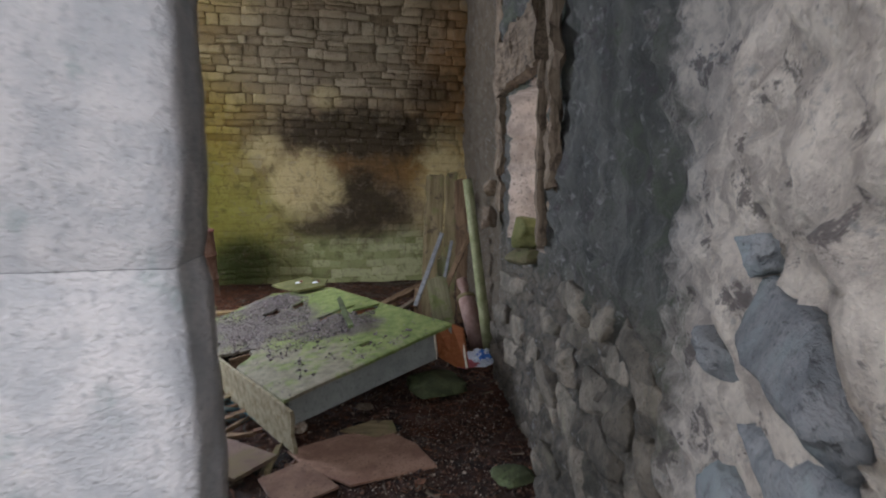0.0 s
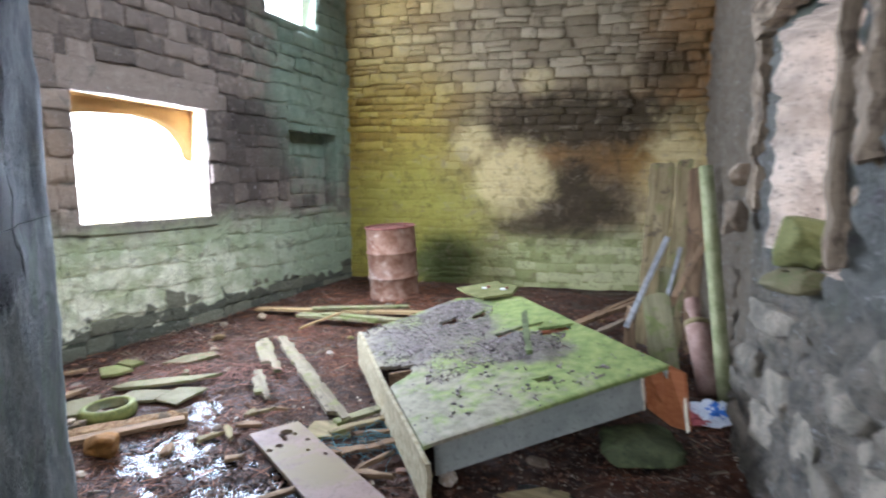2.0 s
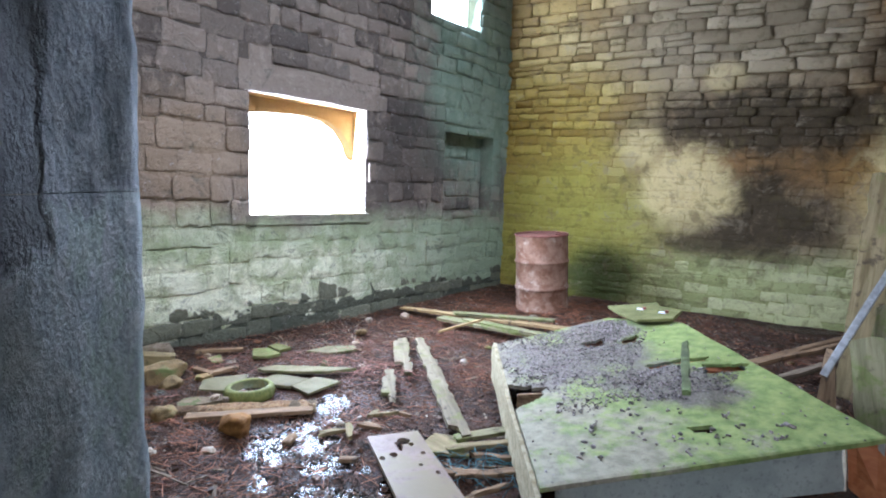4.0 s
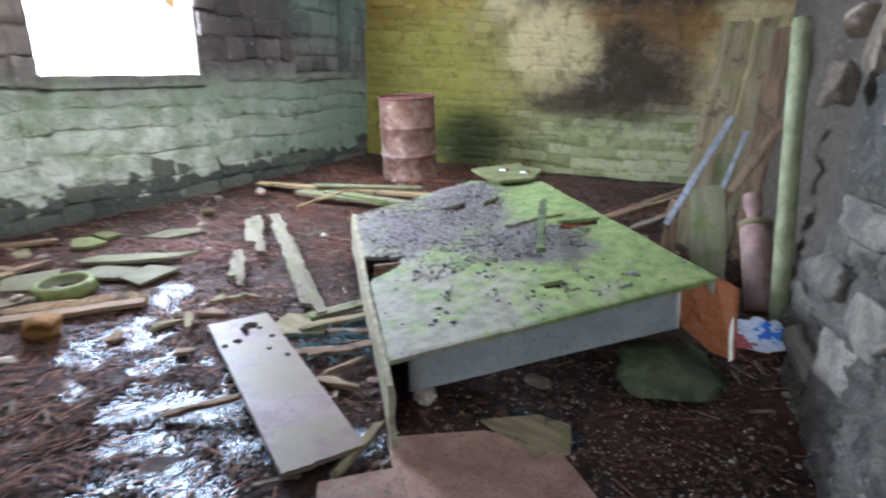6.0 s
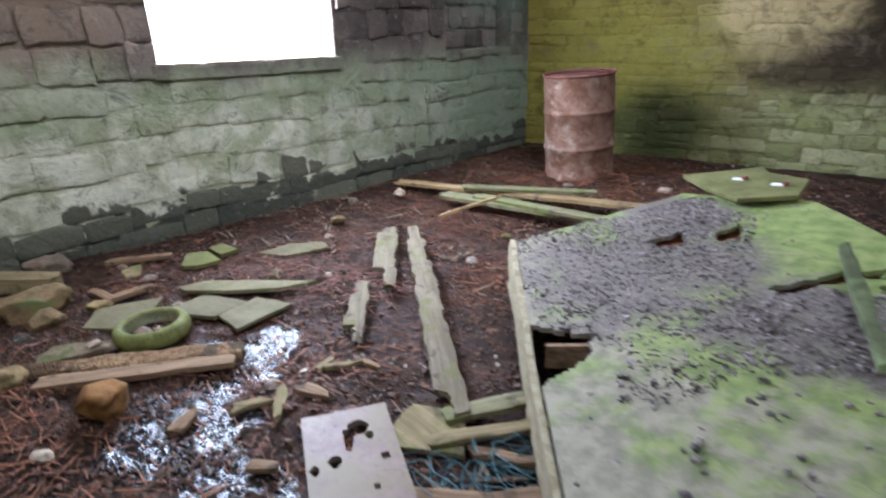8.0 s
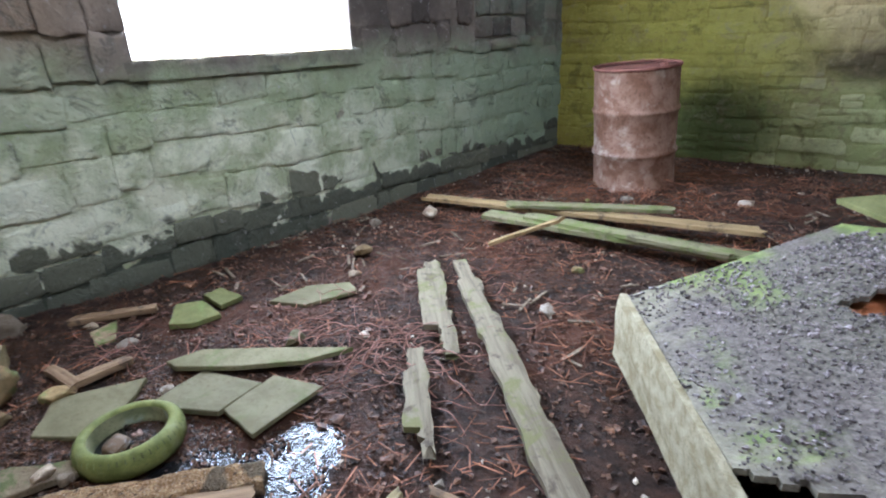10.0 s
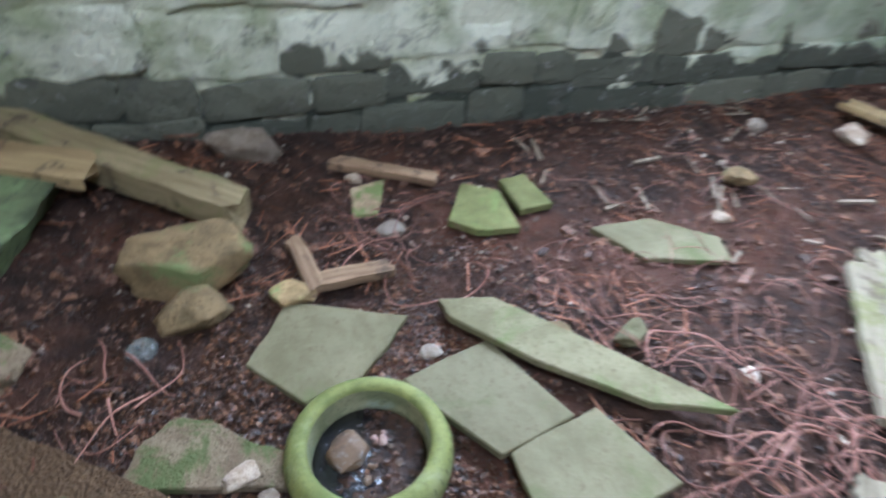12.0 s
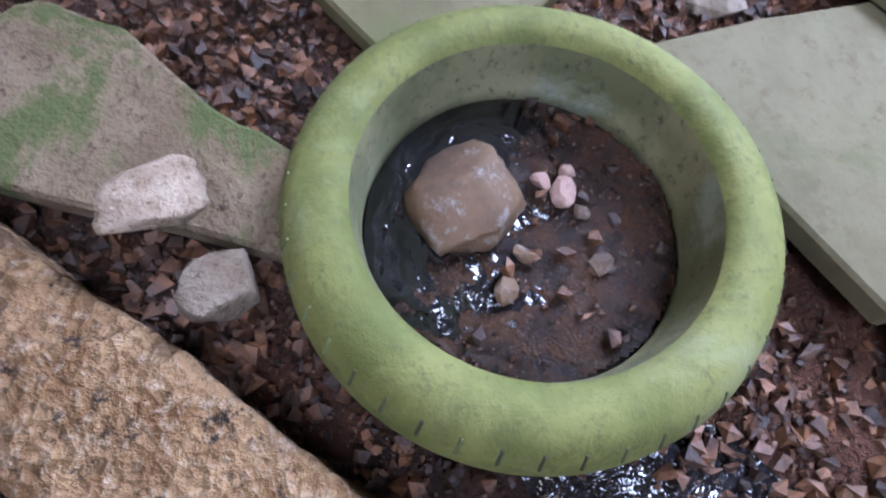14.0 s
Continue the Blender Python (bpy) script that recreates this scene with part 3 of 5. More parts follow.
    ob = link_mesh(name, bm, material, smooth=False)
    ob.matrix_world = along(p, q, up)
    return tagged(ob, label, category, group)


def rock_mesh(size, seed, blocky=0.5, fine=0.12, level=3):
    bm = bmesh.new()
    bmesh.ops.create_icosphere(bm, subdivisions=level, radius=1)
    off = Vector((seed * 3.7, seed * 1.3, seed * 2.2))
    chop = random.Random(int(seed * 100))
    flats = []
    if blocky > 0.3:
        for _ in range(11):
            n = Vector((chop.gauss(0, 1), chop.gauss(0, 1), chop.gauss(0, 0.8))).normalized()
            flats.append((n, chop.uniform(0.60, 0.86)))
    for v in bm.verts:
        d = v.co.normalized()
        cube = d / max(abs(d.x), abs(d.y), abs(d.z))
        p = d.lerp(cube * 0.82, blocky)
        p *= 1 + noise.noise(d * 1.4 + off) * 0.28 + noise.noise(d * 4.5 + off) * fine
        for n, far in flats:
            over = p.dot(n) - far
            if over > 0:
                p -= n * (over * 0.92)
        p += noise.noise_vector(p * 9 + off) * 0.03
        v.co = Vector((p.x * size[0], p.y * size[1], p.z * size[2]))
    return bm


def rock(name, x, y, z, size, seed, material, label, category="stone", group="", rz=0.0, rx=0.0, ry=0.0, blocky=0.62, level=4, smooth=True):
    ob = link_mesh(name, rock_mesh(size, seed, blocky, level=level), material, smooth=smooth)
    ob.matrix_world = pose(x, y, z, rx, ry, rz)
    return tagged(ob, label, category, group)


FLAT = []


def slab(name, corners, z, thick, material, label, category="slate", group="", tilt=(0, 0), seed=1.0):
    """A broken flat stone with the given outline, resting near z."""
    FLAT.append(corners)
    cx = sum(p[0] for p in corners) / len(corners)
    cy = sum(p[1] for p in corners) / len(corners)
    pts = []
    for i, p in enumerate(corners):
        q = corners[(i + 1) % len(corners)]
        for s in (0.0, 0.25, 0.5, 0.75):
            x, y = p[0] + (q[0] - p[0]) * s, p[1] + (q[1] - p[1]) * s
            w = 0.007 * noise.noise((x * 40, y * 40, seed)) if s else 0.0
            pts.append((x - cx + w, y - cy + w, 0.0))
    bm = softened(prism(pts, (0, 0, thick)), 0.003, 1)
    ob = link_mesh(name, bm, material, smooth=False)
    ob.matrix_world = pose(cx, cy, z, tilt[0], tilt[1], 0)
    return tagged(ob, label, category, group)


# ---- ground and floor ----
def puddle_depth(x, y):
    d = 9.0
    for cx, cy, rx, ry in ((-1.75, 3.25, 0.75, 0.42), (-2.35, 3.35, 0.5, 0.28), (-2.76, 3.80, 0.22, 0.18), (-2.95, 3.66, 0.2, 0.2), (-2.5, 3.6, 0.3, 0.25), (-1.45, 3.0, 0.6, 0.3), (-1.0, 3.5, 0.25, 0.25), (-0.6, 4.05, 0.3, 0.18)):
        d = min(d, math.hypot((x - cx) / rx, (y - cy) / ry))
    return max(0.0, min(1.0, 1.35 - d))


def floor_z(x, y):
    p = Vector((x, y, 0))
    z = 0.012 + 0.018 * noise.noise(p * 1.6) + 0.012 * noise.noise(p * 5.5) + 0.006 * noise.noise(p * 17)
    z += 0.05 * max(0.0, min(1.0, (y - 5.3) / 2.0)) + 0.03 * max(0.0, min(1.0, (-3.9 - x) / 0.5))
    z += 0.10 * math.exp(-((x + 4.1) ** 2 + (y - 2.5) ** 2) / 0.5)
    w = puddle_depth(x, y)
    z = z * (1 - 0.6 * w) - w * (0.017 - 0.046 * max(0.0, noise.noise(p * 4.2 + Vector((5, 2, 0))) - 0.05) - 0.01 * noise.noise(p * 14))
    return z


def build_floor():
    bm = bmesh.new()
    step, x0, x1, y0, y1 = 0.045, -5.0, 0.9, 0.35, 9.2
    nx, ny = int((x1 - x0) / step), int((y1 - y0) / step)
    grid = [[bm.verts.new((x0 + i * step, y0 + j * step, floor_z(x0 + i * step, y0 + j * step))) for j in range(ny + 1)] for i in range(nx + 1)]
    for i in range(nx):
        for j in range(ny):
            bm.faces.new((grid[i][j], grid[i + 1][j], grid[i + 1][j + 1], grid[i][j + 1]))
    tagged(link_mesh("floor", bm, M_EARTH), "damp dark earth floor strewn with litter", "floor", kind="structure")
    bm = bmesh.new()
    v = [bm.verts.new((x, y, -0.09)) for x, y in ((-600, -600), (600, -600), (600, 600), (-600, 600))]
    bm.faces.new(v)
    tagged(link_mesh("ground", bm, M_GRASS), "rough grass outside the ruined building", "ground", kind="structure")
    bm = bmesh.new()
    v = [bm.verts.new((x, y, -0.0035)) for x, y in ((-3.3, 2.4), (-0.2, 2.4), (-0.2, 4.3), (-3.3, 4.3))]
    bm.faces.new(v)
    tagged(link_mesh("water", bm, M_WATER), "shallow puddle of rippled water shining with daylight", "puddle", kind="structure")


build_floor()


# ---- walls of the room ----
def wall_body(name, m, u0, u1, openings, material, label, thick=0.55):
    bm = bmesh.new()
    us = sorted({u0, u1, *[o[0] for o in openings], *[o[1] for o in openings]})
    for a, b in zip(us, us[1:]):
        z = 0.0
        for o in sorted([o for o in openings if o[0] < b and o[1] > a], key=lambda o: o[2]):
            box(bm, a, b, -thick, 0, z - 0.1 * (z == 0), o[2])
            z = o[3]
        box(bm, a, b, -thick, 0, z - 0.1 * (z == 0), HIGH)
    ob = link_mesh(name, bm, material, smooth=False)
    ob.matrix_world = m
    return tagged(ob, label, "wall", kind="structure")


def stone_mesh(name, seed, material):
    """A dressed stone of unit size: pillowed, uneven face; back left open."""
    r = random.Random(seed)
    bm = bmesh.new()
    us, zs = (-0.5, -0.44, -0.16, 0.15, 0.44, 0.5), (-0.5, -0.39, 0.03, 0.39, 0.5)
    front, lean, tip = [], r.uniform(-0.3, 0.3), r.uniform(-0.25, 0.25)
    for i, a in enumerate(us):
        row = []
        for j, b in enumerate(zs):
            ei, ej = i in (0, 5), j in (0, 4)
            y = 0.50 if ei and ej else 0.70 if ei or ej else 1.0 + r.uniform(-0.24, 0.24)
            inset = r.uniform(0.0, 0.06) if ei and ej else 0.0
            x = a - math.copysign(inset, a) + r.uniform(-0.028, 0.028)
            z = b - math.copysign(inset * 1.6, b) + r.uniform(-0.075, 0.075)
            row.append(bm.verts.new((x, y + a * lean + b * tip + r.uniform(-0.07, 0.07), z)))
        front.append(row)
    for i in range(5):
        for j in range(4):
            bm.faces.new((front[i][j], front[i][j + 1], front[i + 1][j + 1], front[i + 1][j]))
    rim = [front[i][0] for i in range(6)] + [front[5][j] for j in range(1, 5)] + [front[i][4] for i in range(4, -1, -1)] + [front[0][j] for j in (3, 2, 1)]
    back = [bm.verts.new((v.co.x, 0.0, v.co.z)) for v in rim]
    for i in range(len(rim)):
        j = (i + 1) % len(rim)
        bm.faces.new((rim[i], rim[j], back[j], back[i]))
    me = bpy.data.meshes.new(name)
    bmesh.ops.recalc_face_normals(bm, faces=bm.faces)
    bm.to_mesh(me)
    bm.free()
    me.polygons.foreach_set("use_smooth", [True] * len(me.polygons))
    me.materials.append(material)
    return me


def courses(u0, u1, z0, z1, heights, widths, openings, seed, slope=0.0, split=0.0):
    """Stones of coursed rubble: (u, z, width, height)."""
    r = random.Random(seed)
    z, out = z0, []
    while z < z1:
        h = r.uniform(*heights) * (1.25 if r.random() < 0.15 else 1)
        u = u0 - r.uniform(0, widths[0])
        while u < u1:
            w = r.uniform(*widths) * (0.6 if r.random() < 0.15 else 1)
            a, b, lo, hi = max(u, u0), min(u + w, u1), z + r.uniform(-0.006, 0.006), z + h
            u += w
            for o in openings:
                if a < o[1] and b > o[0] and lo < o[3] and hi > o[2]:
                    cuts = [(a, o[0], lo, hi), (o[1], b, lo, hi), (a, b, lo, o[2]), (a, b, o[3], hi)]
                    a, b, lo, hi = max(cuts, key=lambda c: max(0, c[1] - c[0]) * max(0, c[3] - c[2]))
            if r.random() < split and hi - lo > 0.11 and b - a > 0.045:
                cut = lo + (hi - lo) * r.uniform(0.35, 0.65)
                out.append(((a + b) / 2, (lo + cut) / 2 + slope * (a + b) / 2, b - a, cut - lo))
                lo = cut
            if b - a > 0.045 and hi - lo > 0.035:
                out.append(((a + b) / 2, (lo + hi) / 2 + slope * (a + b) / 2, b - a, hi - lo))
        z += h
    return out


def lay(wall, m, stones, meshes, joint, depth, single, seed, rest_name, shallow):
    """Stones that pass near are objects of their own; the rest is one mesh."""
    r = random.Random(seed)
    verts, faces = [], []
    for u, z, w, h in stones:
        me = meshes[r.randrange(len(meshes))]
        flip = r.choice((1, -1))
        d = depth * r.uniform(0.5, 1.5) * (shallow[1] if z < shallow[0] else 1)
        z += 0.045 * noise.noise((u * 1.3, z * 1.3, seed))
        h *= r.uniform(0.86, 1.05)
        t = pose(u, -0.006, z, 0, r.uniform(-3.5, 3.5), 0) @ Matrix.Diagonal(((w - joint) * flip, d, h - joint, 1))
        if single(u, z):
            ob = new("stone", me)
            ob.parent = wall
            ob.matrix_basis = t
        else:
            base = len(verts)
            verts += [tuple(t @ v.co) for v in me.vertices]
            faces += [tuple(base + i for i in (p.vertices if flip > 0 else tuple(p.vertices)[::-1])) for p in me.polygons]
    if verts:
        me = bpy.data.meshes.new(rest_name)
        me.from_pydata(verts, [], faces)
        me.polygons.foreach_set("use_smooth", [True] * len(me.polygons))
        me.materials.append(meshes[0].materials[0])
        ob = new(rest_name, me)
        ob.parent = wall
        tagged(ob, kind="stuff")


wall_back = wall_body("wall_back", BACK, -0.6, 5.2, [], M_BACK_JOINT, "coursed sandstone wall stained ochre, mossy and sooty")
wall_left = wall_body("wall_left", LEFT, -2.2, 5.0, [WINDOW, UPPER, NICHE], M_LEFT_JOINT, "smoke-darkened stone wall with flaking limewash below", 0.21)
bm = bmesh.new()
box(bm, NICHE[0] - 0.02, NICHE[1] + 0.02, -0.5, -0.20, NICHE[2] - 0.02, NICHE[3] + 0.02)
part("niche_back", bm, M_LEFT_JOINT, wall_left)
# the window's outer arch, lower than its inner lintel
curve = [(WINDOW[0] - 0.05, 1.95), (1.40, 2.0), (1.75, 2.015), (1.98, 1.985), (2.14, 1.91), (2.24, 1.80), (2.30, 1.66), (2.36, 1.62)]
bm = prism([(u, -0.205, z) for u, z in curve] + [(2.36, -0.205, 2.2), (WINDOW[0] - 0.05, -0.205, 2.2)], (0, -0.12, 0))
part("window_arch", bm, M_LEFT_JOINT, wall_left)


def front_wall():
    """The wall with the doorway: its splayed pier of big blocks, and what closes the room beside and over it."""
    ob = thing("wall_front", pose(0, 0, 0), "thick front wall with a splayed stone door jamb", "wall", kind="structure")
    plan = [(-0.36, 1.73), (-0.405, 1.91), (-1.27, 2.42), (-1.75, 2.28), (-1.75, 1.33)]
    for lo, hi, out in ((-0.08, 1.3265, 0.0), (1.3275, 2.25, 0.0), (2.257, 3.4, 0.006), (3.41, HIGH, 0.0)):
        bm = bmesh.new()
        rings, steps = [], []
        n = len(plan)
        for i in range(n):
            a, b = plan[i], plan[(i + 1) % n]
            cut = max(2, int(math.dist(a, b) / 0.045))
            steps += [(a[0] + (b[0] - a[0]) * s / cut, a[1] + (b[1] - a[1]) * s / cut) for s in range(cut)]
        rows = max(3, int((hi - lo) / 0.05))
        for k in range(rows + 1):
            z = lo + (hi - lo) * k / rows
            ring = []
            for x, y in steps:
                p = Vector((x, y, z))
                away = Vector((x + 1.05, y - 1.9, 0)).normalized()
                push = out + 0.016 * noise.noise(p * 3.1) + 0.010 * noise.noise(p * 11) + 0.006 * noise.noise(p * 31)
                if k in (0, rows):
                    push -= 0.001 + 0.035 * max(0.0, noise.noise(p * 4) - 0.05)
                ring.append(bm.verts.new(p + away * push))
            rings.append(ring)
        for a, b in zip(rings, rings[1:]):
            for i in range(len(a)):
                j = (i + 1) % len(a)
                bm.faces.new((a[i], a[j], b[j], b[i]))
        if hi == HIGH:
            bm.faces.new(rings[-1])
        # the inner splay takes the darker render, whose colour also carries its shade
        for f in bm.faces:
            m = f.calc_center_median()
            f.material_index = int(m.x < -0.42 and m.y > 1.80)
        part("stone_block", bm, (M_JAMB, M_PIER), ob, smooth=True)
    def y_in(x):
        return 2.29 + 0.3 * (x + 1.7)

    # panels leave the added, unseen window open for the front lamp
    for xa, xb, lo, hi in ((-1.70, -2.35, -0.1, HIGH), (-3.70, -4.6, -0.1, HIGH), (-2.35, -3.70, -0.1, 1.15), (-2.35, -3.70, 2.7, HIGH)):
        bm = prism([(xa, y_in(xa), lo), (xb, y_in(xb), lo), (xb, y_in(xb) - 0.95, lo), (xa, y_in(xa) - 0.95, lo)], (0, 0, hi - lo))
        part("wall_panel", bm, M_LEFT_JOINT, ob)
    bm = prism([(-0.6, 1.72, 2.2), (0.95, 1.5, 2.2), (0.95, 2.1, 2.2), (-0.6, 2.3, 2.2)], (0, 0, HIGH - 2.2))
    part("lintel", bm, M_JAMB, ob)


front_wall()

# ceiling out of view, added to block the sky except through the added gap
bm = bmesh.new()
box(bm, -5.6, GAP[0], 0.2, 10.0, HIGH, HIGH + 0.15)
box(bm, GAP[1], 0.75, 0.2, 10.0, HIGH, HIGH + 0.15)
box(bm, GAP[0], GAP[1], 0.2, GAP[2], HIGH, HIGH + 0.15)
box(bm, GAP[0], GAP[1], GAP[3], 10.0, HIGH, HIGH + 0.15)
tagged(link_mesh("ceiling", bm, M_ROOF, smooth=False), "unseen dark boarded ceiling, added to shut out sky light, with a gap", "ceiling", kind="structure")

RIGHT_LINE = [(0.47, 1.10), (0.60, 1.75), (0.645, 2.25), (0.58, 2.70), (0.48, 3.20), (0.40, 3.75), (0.32, 4.30), (0.20, 4.74), (0.11, 5.3), (-0.02, 6.2), (-0.42, 9.1)]
SLIT = (3.72, 4.74, 1.12, 2.06)


def right_x(y):
    for (xa, ya), (xb, yb) in zip(RIGHT_LINE, RIGHT_LINE[1:]):
        if y <= yb:
            break
    return xa + (xb - xa) * (y - ya) / (yb - ya)


def right_push(y, z):
    """How far the worn render stands out of the wall's line, into the room."""
    p = Vector((0, y, z))
    q = Vector((0, y * 1.0, z * 0.25))
    d = 0.045 * noise.noise(p * 1.7) + 0.013 * noise.noise(q * 6.0) + 0.055 * abs(noise.noise(p * 5)) + 0.045 * abs(noise.noise(p * 11 + Vector((3, 0, 0)))) + 0.022 * noise.noise(p * 24)
    d -= 0.022 * max(0.0, 1 - abs(noise.noise(p * 5 + Vector((9, 0, 0)))) / 0.12)
    d -= 0.05 * math.exp(-((y - 2.40) ** 2 + (z - 1.52) ** 2) / 0.012)
    crack = abs(noise.noise(Vector((4, y * 7 + noise.noise(p * 3) * 0.8, z * 0.5))))
    if 2.4 < y < 4.8:
        d -= 0.03 * max(0.0, 1 - crack / 0.07)
    d += 0.07 * max(0.0, 0.9 - z) * (0.3 + 0.7 * (2.2 < y < 4.9))
    return d


def right_wall():
    bm = bmesh.new()
    ys = [1.10 + 0.026 * i for i in range(150)] + [5.0 + 0.06 * i for i in range(69)]
    zs = [-0.1 + 0.028 * k for k in range(114)] + [3.1 + 0.08 * k for k in range(21)]
    front, back = {}, {}
    for i, y in enumerate(ys):
        for k, z in enumerate(zs):
            front[i, k] = bm.verts.new((right_x(y) - right_push(y, z), y, z))
            back[i, k] = bm.verts.new((right_x(y) + 0.55, y + 0.06, z))
    hole = {(i, k) for i in range(len(ys) - 1) for k in range(len(zs) - 1) if SLIT[0] < ys[i] + 0.02 < SLIT[1] and SLIT[2] < zs[k] + 0.02 < SLIT[3] - 0.02 * abs(ys[i] - 4.2)}
    solid = [(i, k) for i in range(len(ys) - 1) for k in range(len(zs) - 1) if (i, k) not in hole]
    inside = set(solid)
    for i, k in solid:
        bm.faces.new((front[i, k], front[i + 1, k], front[i + 1, k + 1], front[i, k + 1]))
        bm.faces.new((back[i, k], back[i, k + 1], back[i + 1, k + 1], back[i + 1, k]))
        for di, dk, a, b in ((-1, 0, (i, k), (i, k + 1)), (1, 0, (i + 1, k), (i + 1, k + 1)), (0, -1, (i, k), (i + 1, k)), (0, 1, (i, k + 1), (i + 1, k + 1))):
            if (i + di, k + dk) not in inside:
                # the slit's reveals take the pale render, standing for daylight that falls on them
                bm.faces.new((front[a], front[b], back[b], back[a])).material_index = int((i + di, k + dk) in hole)
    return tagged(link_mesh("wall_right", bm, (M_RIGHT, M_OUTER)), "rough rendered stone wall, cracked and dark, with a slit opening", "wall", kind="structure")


wall_right = right_wall()
bm = bmesh.new()
box(bm, 5.6, 6.0, 1.5, 24.0, -0.1, 4.2)
tagged(link_mesh("wall_outer", bm, M_OUTER, smooth=False), "pale rendered wall in daylight beyond the slit opening", "wall", kind="structure")

bm = bmesh.new()
v = [bm.verts.new(LEFT @ Vector(p)) for p in ((-3.5, -3.0, -0.08), (9.5, -3.0, -0.08), (9.5, -3.0, 8), (-3.5, -3.0, 8))]
bm.faces.new(v)
tagged(link_mesh("backdrop", bm, M_GLOW, smooth=False), "glaring white sky outside the windows", "sky", kind="structure")

# ---- the timber round the slit opening ----
plank("door_post", (0.155, 4.94, 1.30), (0.165, 4.87, HIGH), 0.13, 0.12, M_OLD_POST, "cracked brown timber post beside the slit opening", "post", up=(-1, -0.2, 0), ragged=0.05, rugged=0.035)
plank("wall_timber", (0.385, 3.42, 1.46), (0.35, 3.50, HIGH), 0.15, 0.05, M_OLD_POST, "split brown timber strip on the rough wall", "timber", up=(-1, 0, 0), ragged=0.05, rugged=0.03)
plank("wall_timber", (0.345, 3.66, 1.15), (0.33, 3.64, HIGH), 0.055, 0.05, M_OLD_POST, "thin weathered timber edge of the slit opening", "timber", up=(-1, 0, 0), ragged=0.03, rugged=0.022)
plank("lintel_timber", (0.13, 4.86, 2.24), (0.34, 3.62, 2.20), 0.30, 0.10, M_OLD_POST, "broken brown timber lintel over the slit opening", "timber", up=(-1, 0, 0), ragged=0.06, rugged=0.035)
rock("sill_stone", 0.31, 4.04, 1.20, (0.11, 0.13, 0.115), 3.3, M_MOSS_STONE, "bright green mossy stone on the opening's sill", rz=-12, blocky=0.95)
rock("sill_slab", 0.30, 4.06, 1.055, (0.13, 0.22, 0.06), 5.1, M_STRIP, "flat mossy stone jutting from the wall under the opening", rz=-10, blocky=0.95)
rock("wall_stone", 0.055, 5.02, 1.22, (0.06, 0.09, 0.10), 6.4, M_PALE, "yellowish stone set in the wall by the post", rz=-8, blocky=0.95)
rock("wall_stone", 0.055, 4.97, 1.44, (0.06, 0.06, 0.07), 7.4, M_PALE, "yellowish stone set in the wall by the post", rz=-8, blocky=0.95)
rock("wall_stone", 0.40, 3.62, 1.36, (0.03, 0.04, 0.055), 8.4, M_PALE, "small white stone wedged in the wall", rz=-8)


# ---- rubble set in the foot of the rough wall ----
def wall_rubble():
    r = random.Random(21)
    spots = [(1.60, 1.24, 0.36, 0.17), (1.66, 1.03, 0.46, 0.19), (1.52, 0.80, 0.40, 0.2), (1.92, 0.84, 0.34, 0.18), (1.72, 0.58, 0.44, 0.2), (1.40, 1.40, 0.2, 0.10), (2.0, 1.14, 0.18, 0.09), (1.85, 0.32, 0.48, 0.22), (1.4, 0.5, 0.34, 0.2), (1.4, 0.2, 0.4, 0.2), (1.78, 1.36, 0.16, 0.07)]
    z = 0.02
    while z < 1.05:
        h = r.uniform(0.12, 0.22)
        y = 2.2 + r.uniform(0, 0.2)
        while y < 4.7:
            w = r.uniform(0.2, 0.46)
            if z + h < 1.08 - 0.06 * (y > 3.5) and r.random() < 0.9:
                spots.append((y + w / 2, z + h / 2 + r.uniform(-0.03, 0.03), w * 1.02, h * 1.05))
            y += w
        z += h * 0.95
    for n, (y, z, w, h) in enumerate(spots):
        near = y < 2.25
        bm = rock_mesh((0.085 if near else 0.06, w / 2 * 1.08, h / 2 * 1.08), n * 1.7, 0.92, 0.08, level=4)
        for v in bm.verts:
            v.co += noise.noise_vector(v.co * 14 + Vector((n, 0, 0))) * 0.006 + noise.noise_vector(v.co * 45) * 0.005
        ob = part("stone", bm, M_NEAR_STONE if near else M_RUBBLE, wall_right, smooth=True)
        turn = math.degrees(math.atan2(right_x(y - 0.1) - right_x(y + 0.1), 0.2))
        ob.matrix_basis = pose(right_x(y) - right_push(y, z) + (0.022 if near else 0.020), y, z, r.uniform(-16, 16), r.uniform(-8, 8), turn + r.uniform(-5, 5))


wall_rubble()


# ---- cabinet lying on its front, back upwards ----
NL, NR, FL, FM, FR = Vector((-1.018, 3.639, 0.297)), Vector((-0.19, 4.66, 0.487)), Vector((-2.37, 4.91, 0.292)), Vector((-1.96, 5.68, 0.46)), Vector((-1.39, 5.62, 0.545))


def top_point(a, b):
    """A point of the cabinet's top: a along its near edge, b away from it."""
    edge = NL.lerp(FL, b / 0.68) if b < 0.68 else FL.lerp(FM, (b - 0.68) / 0.32)
    return edge.lerp(NR.lerp(FR, b), a)


def inside(x, y, outline):
    odd = False
    for (xa, ya), (xb, yb) in zip(outline, outline[1:] + outline[:1]):
        if (ya > y) != (yb > y) and x < xa + (xb - xa) * (y - ya) / (yb - ya):
            odd = not odd
    return odd


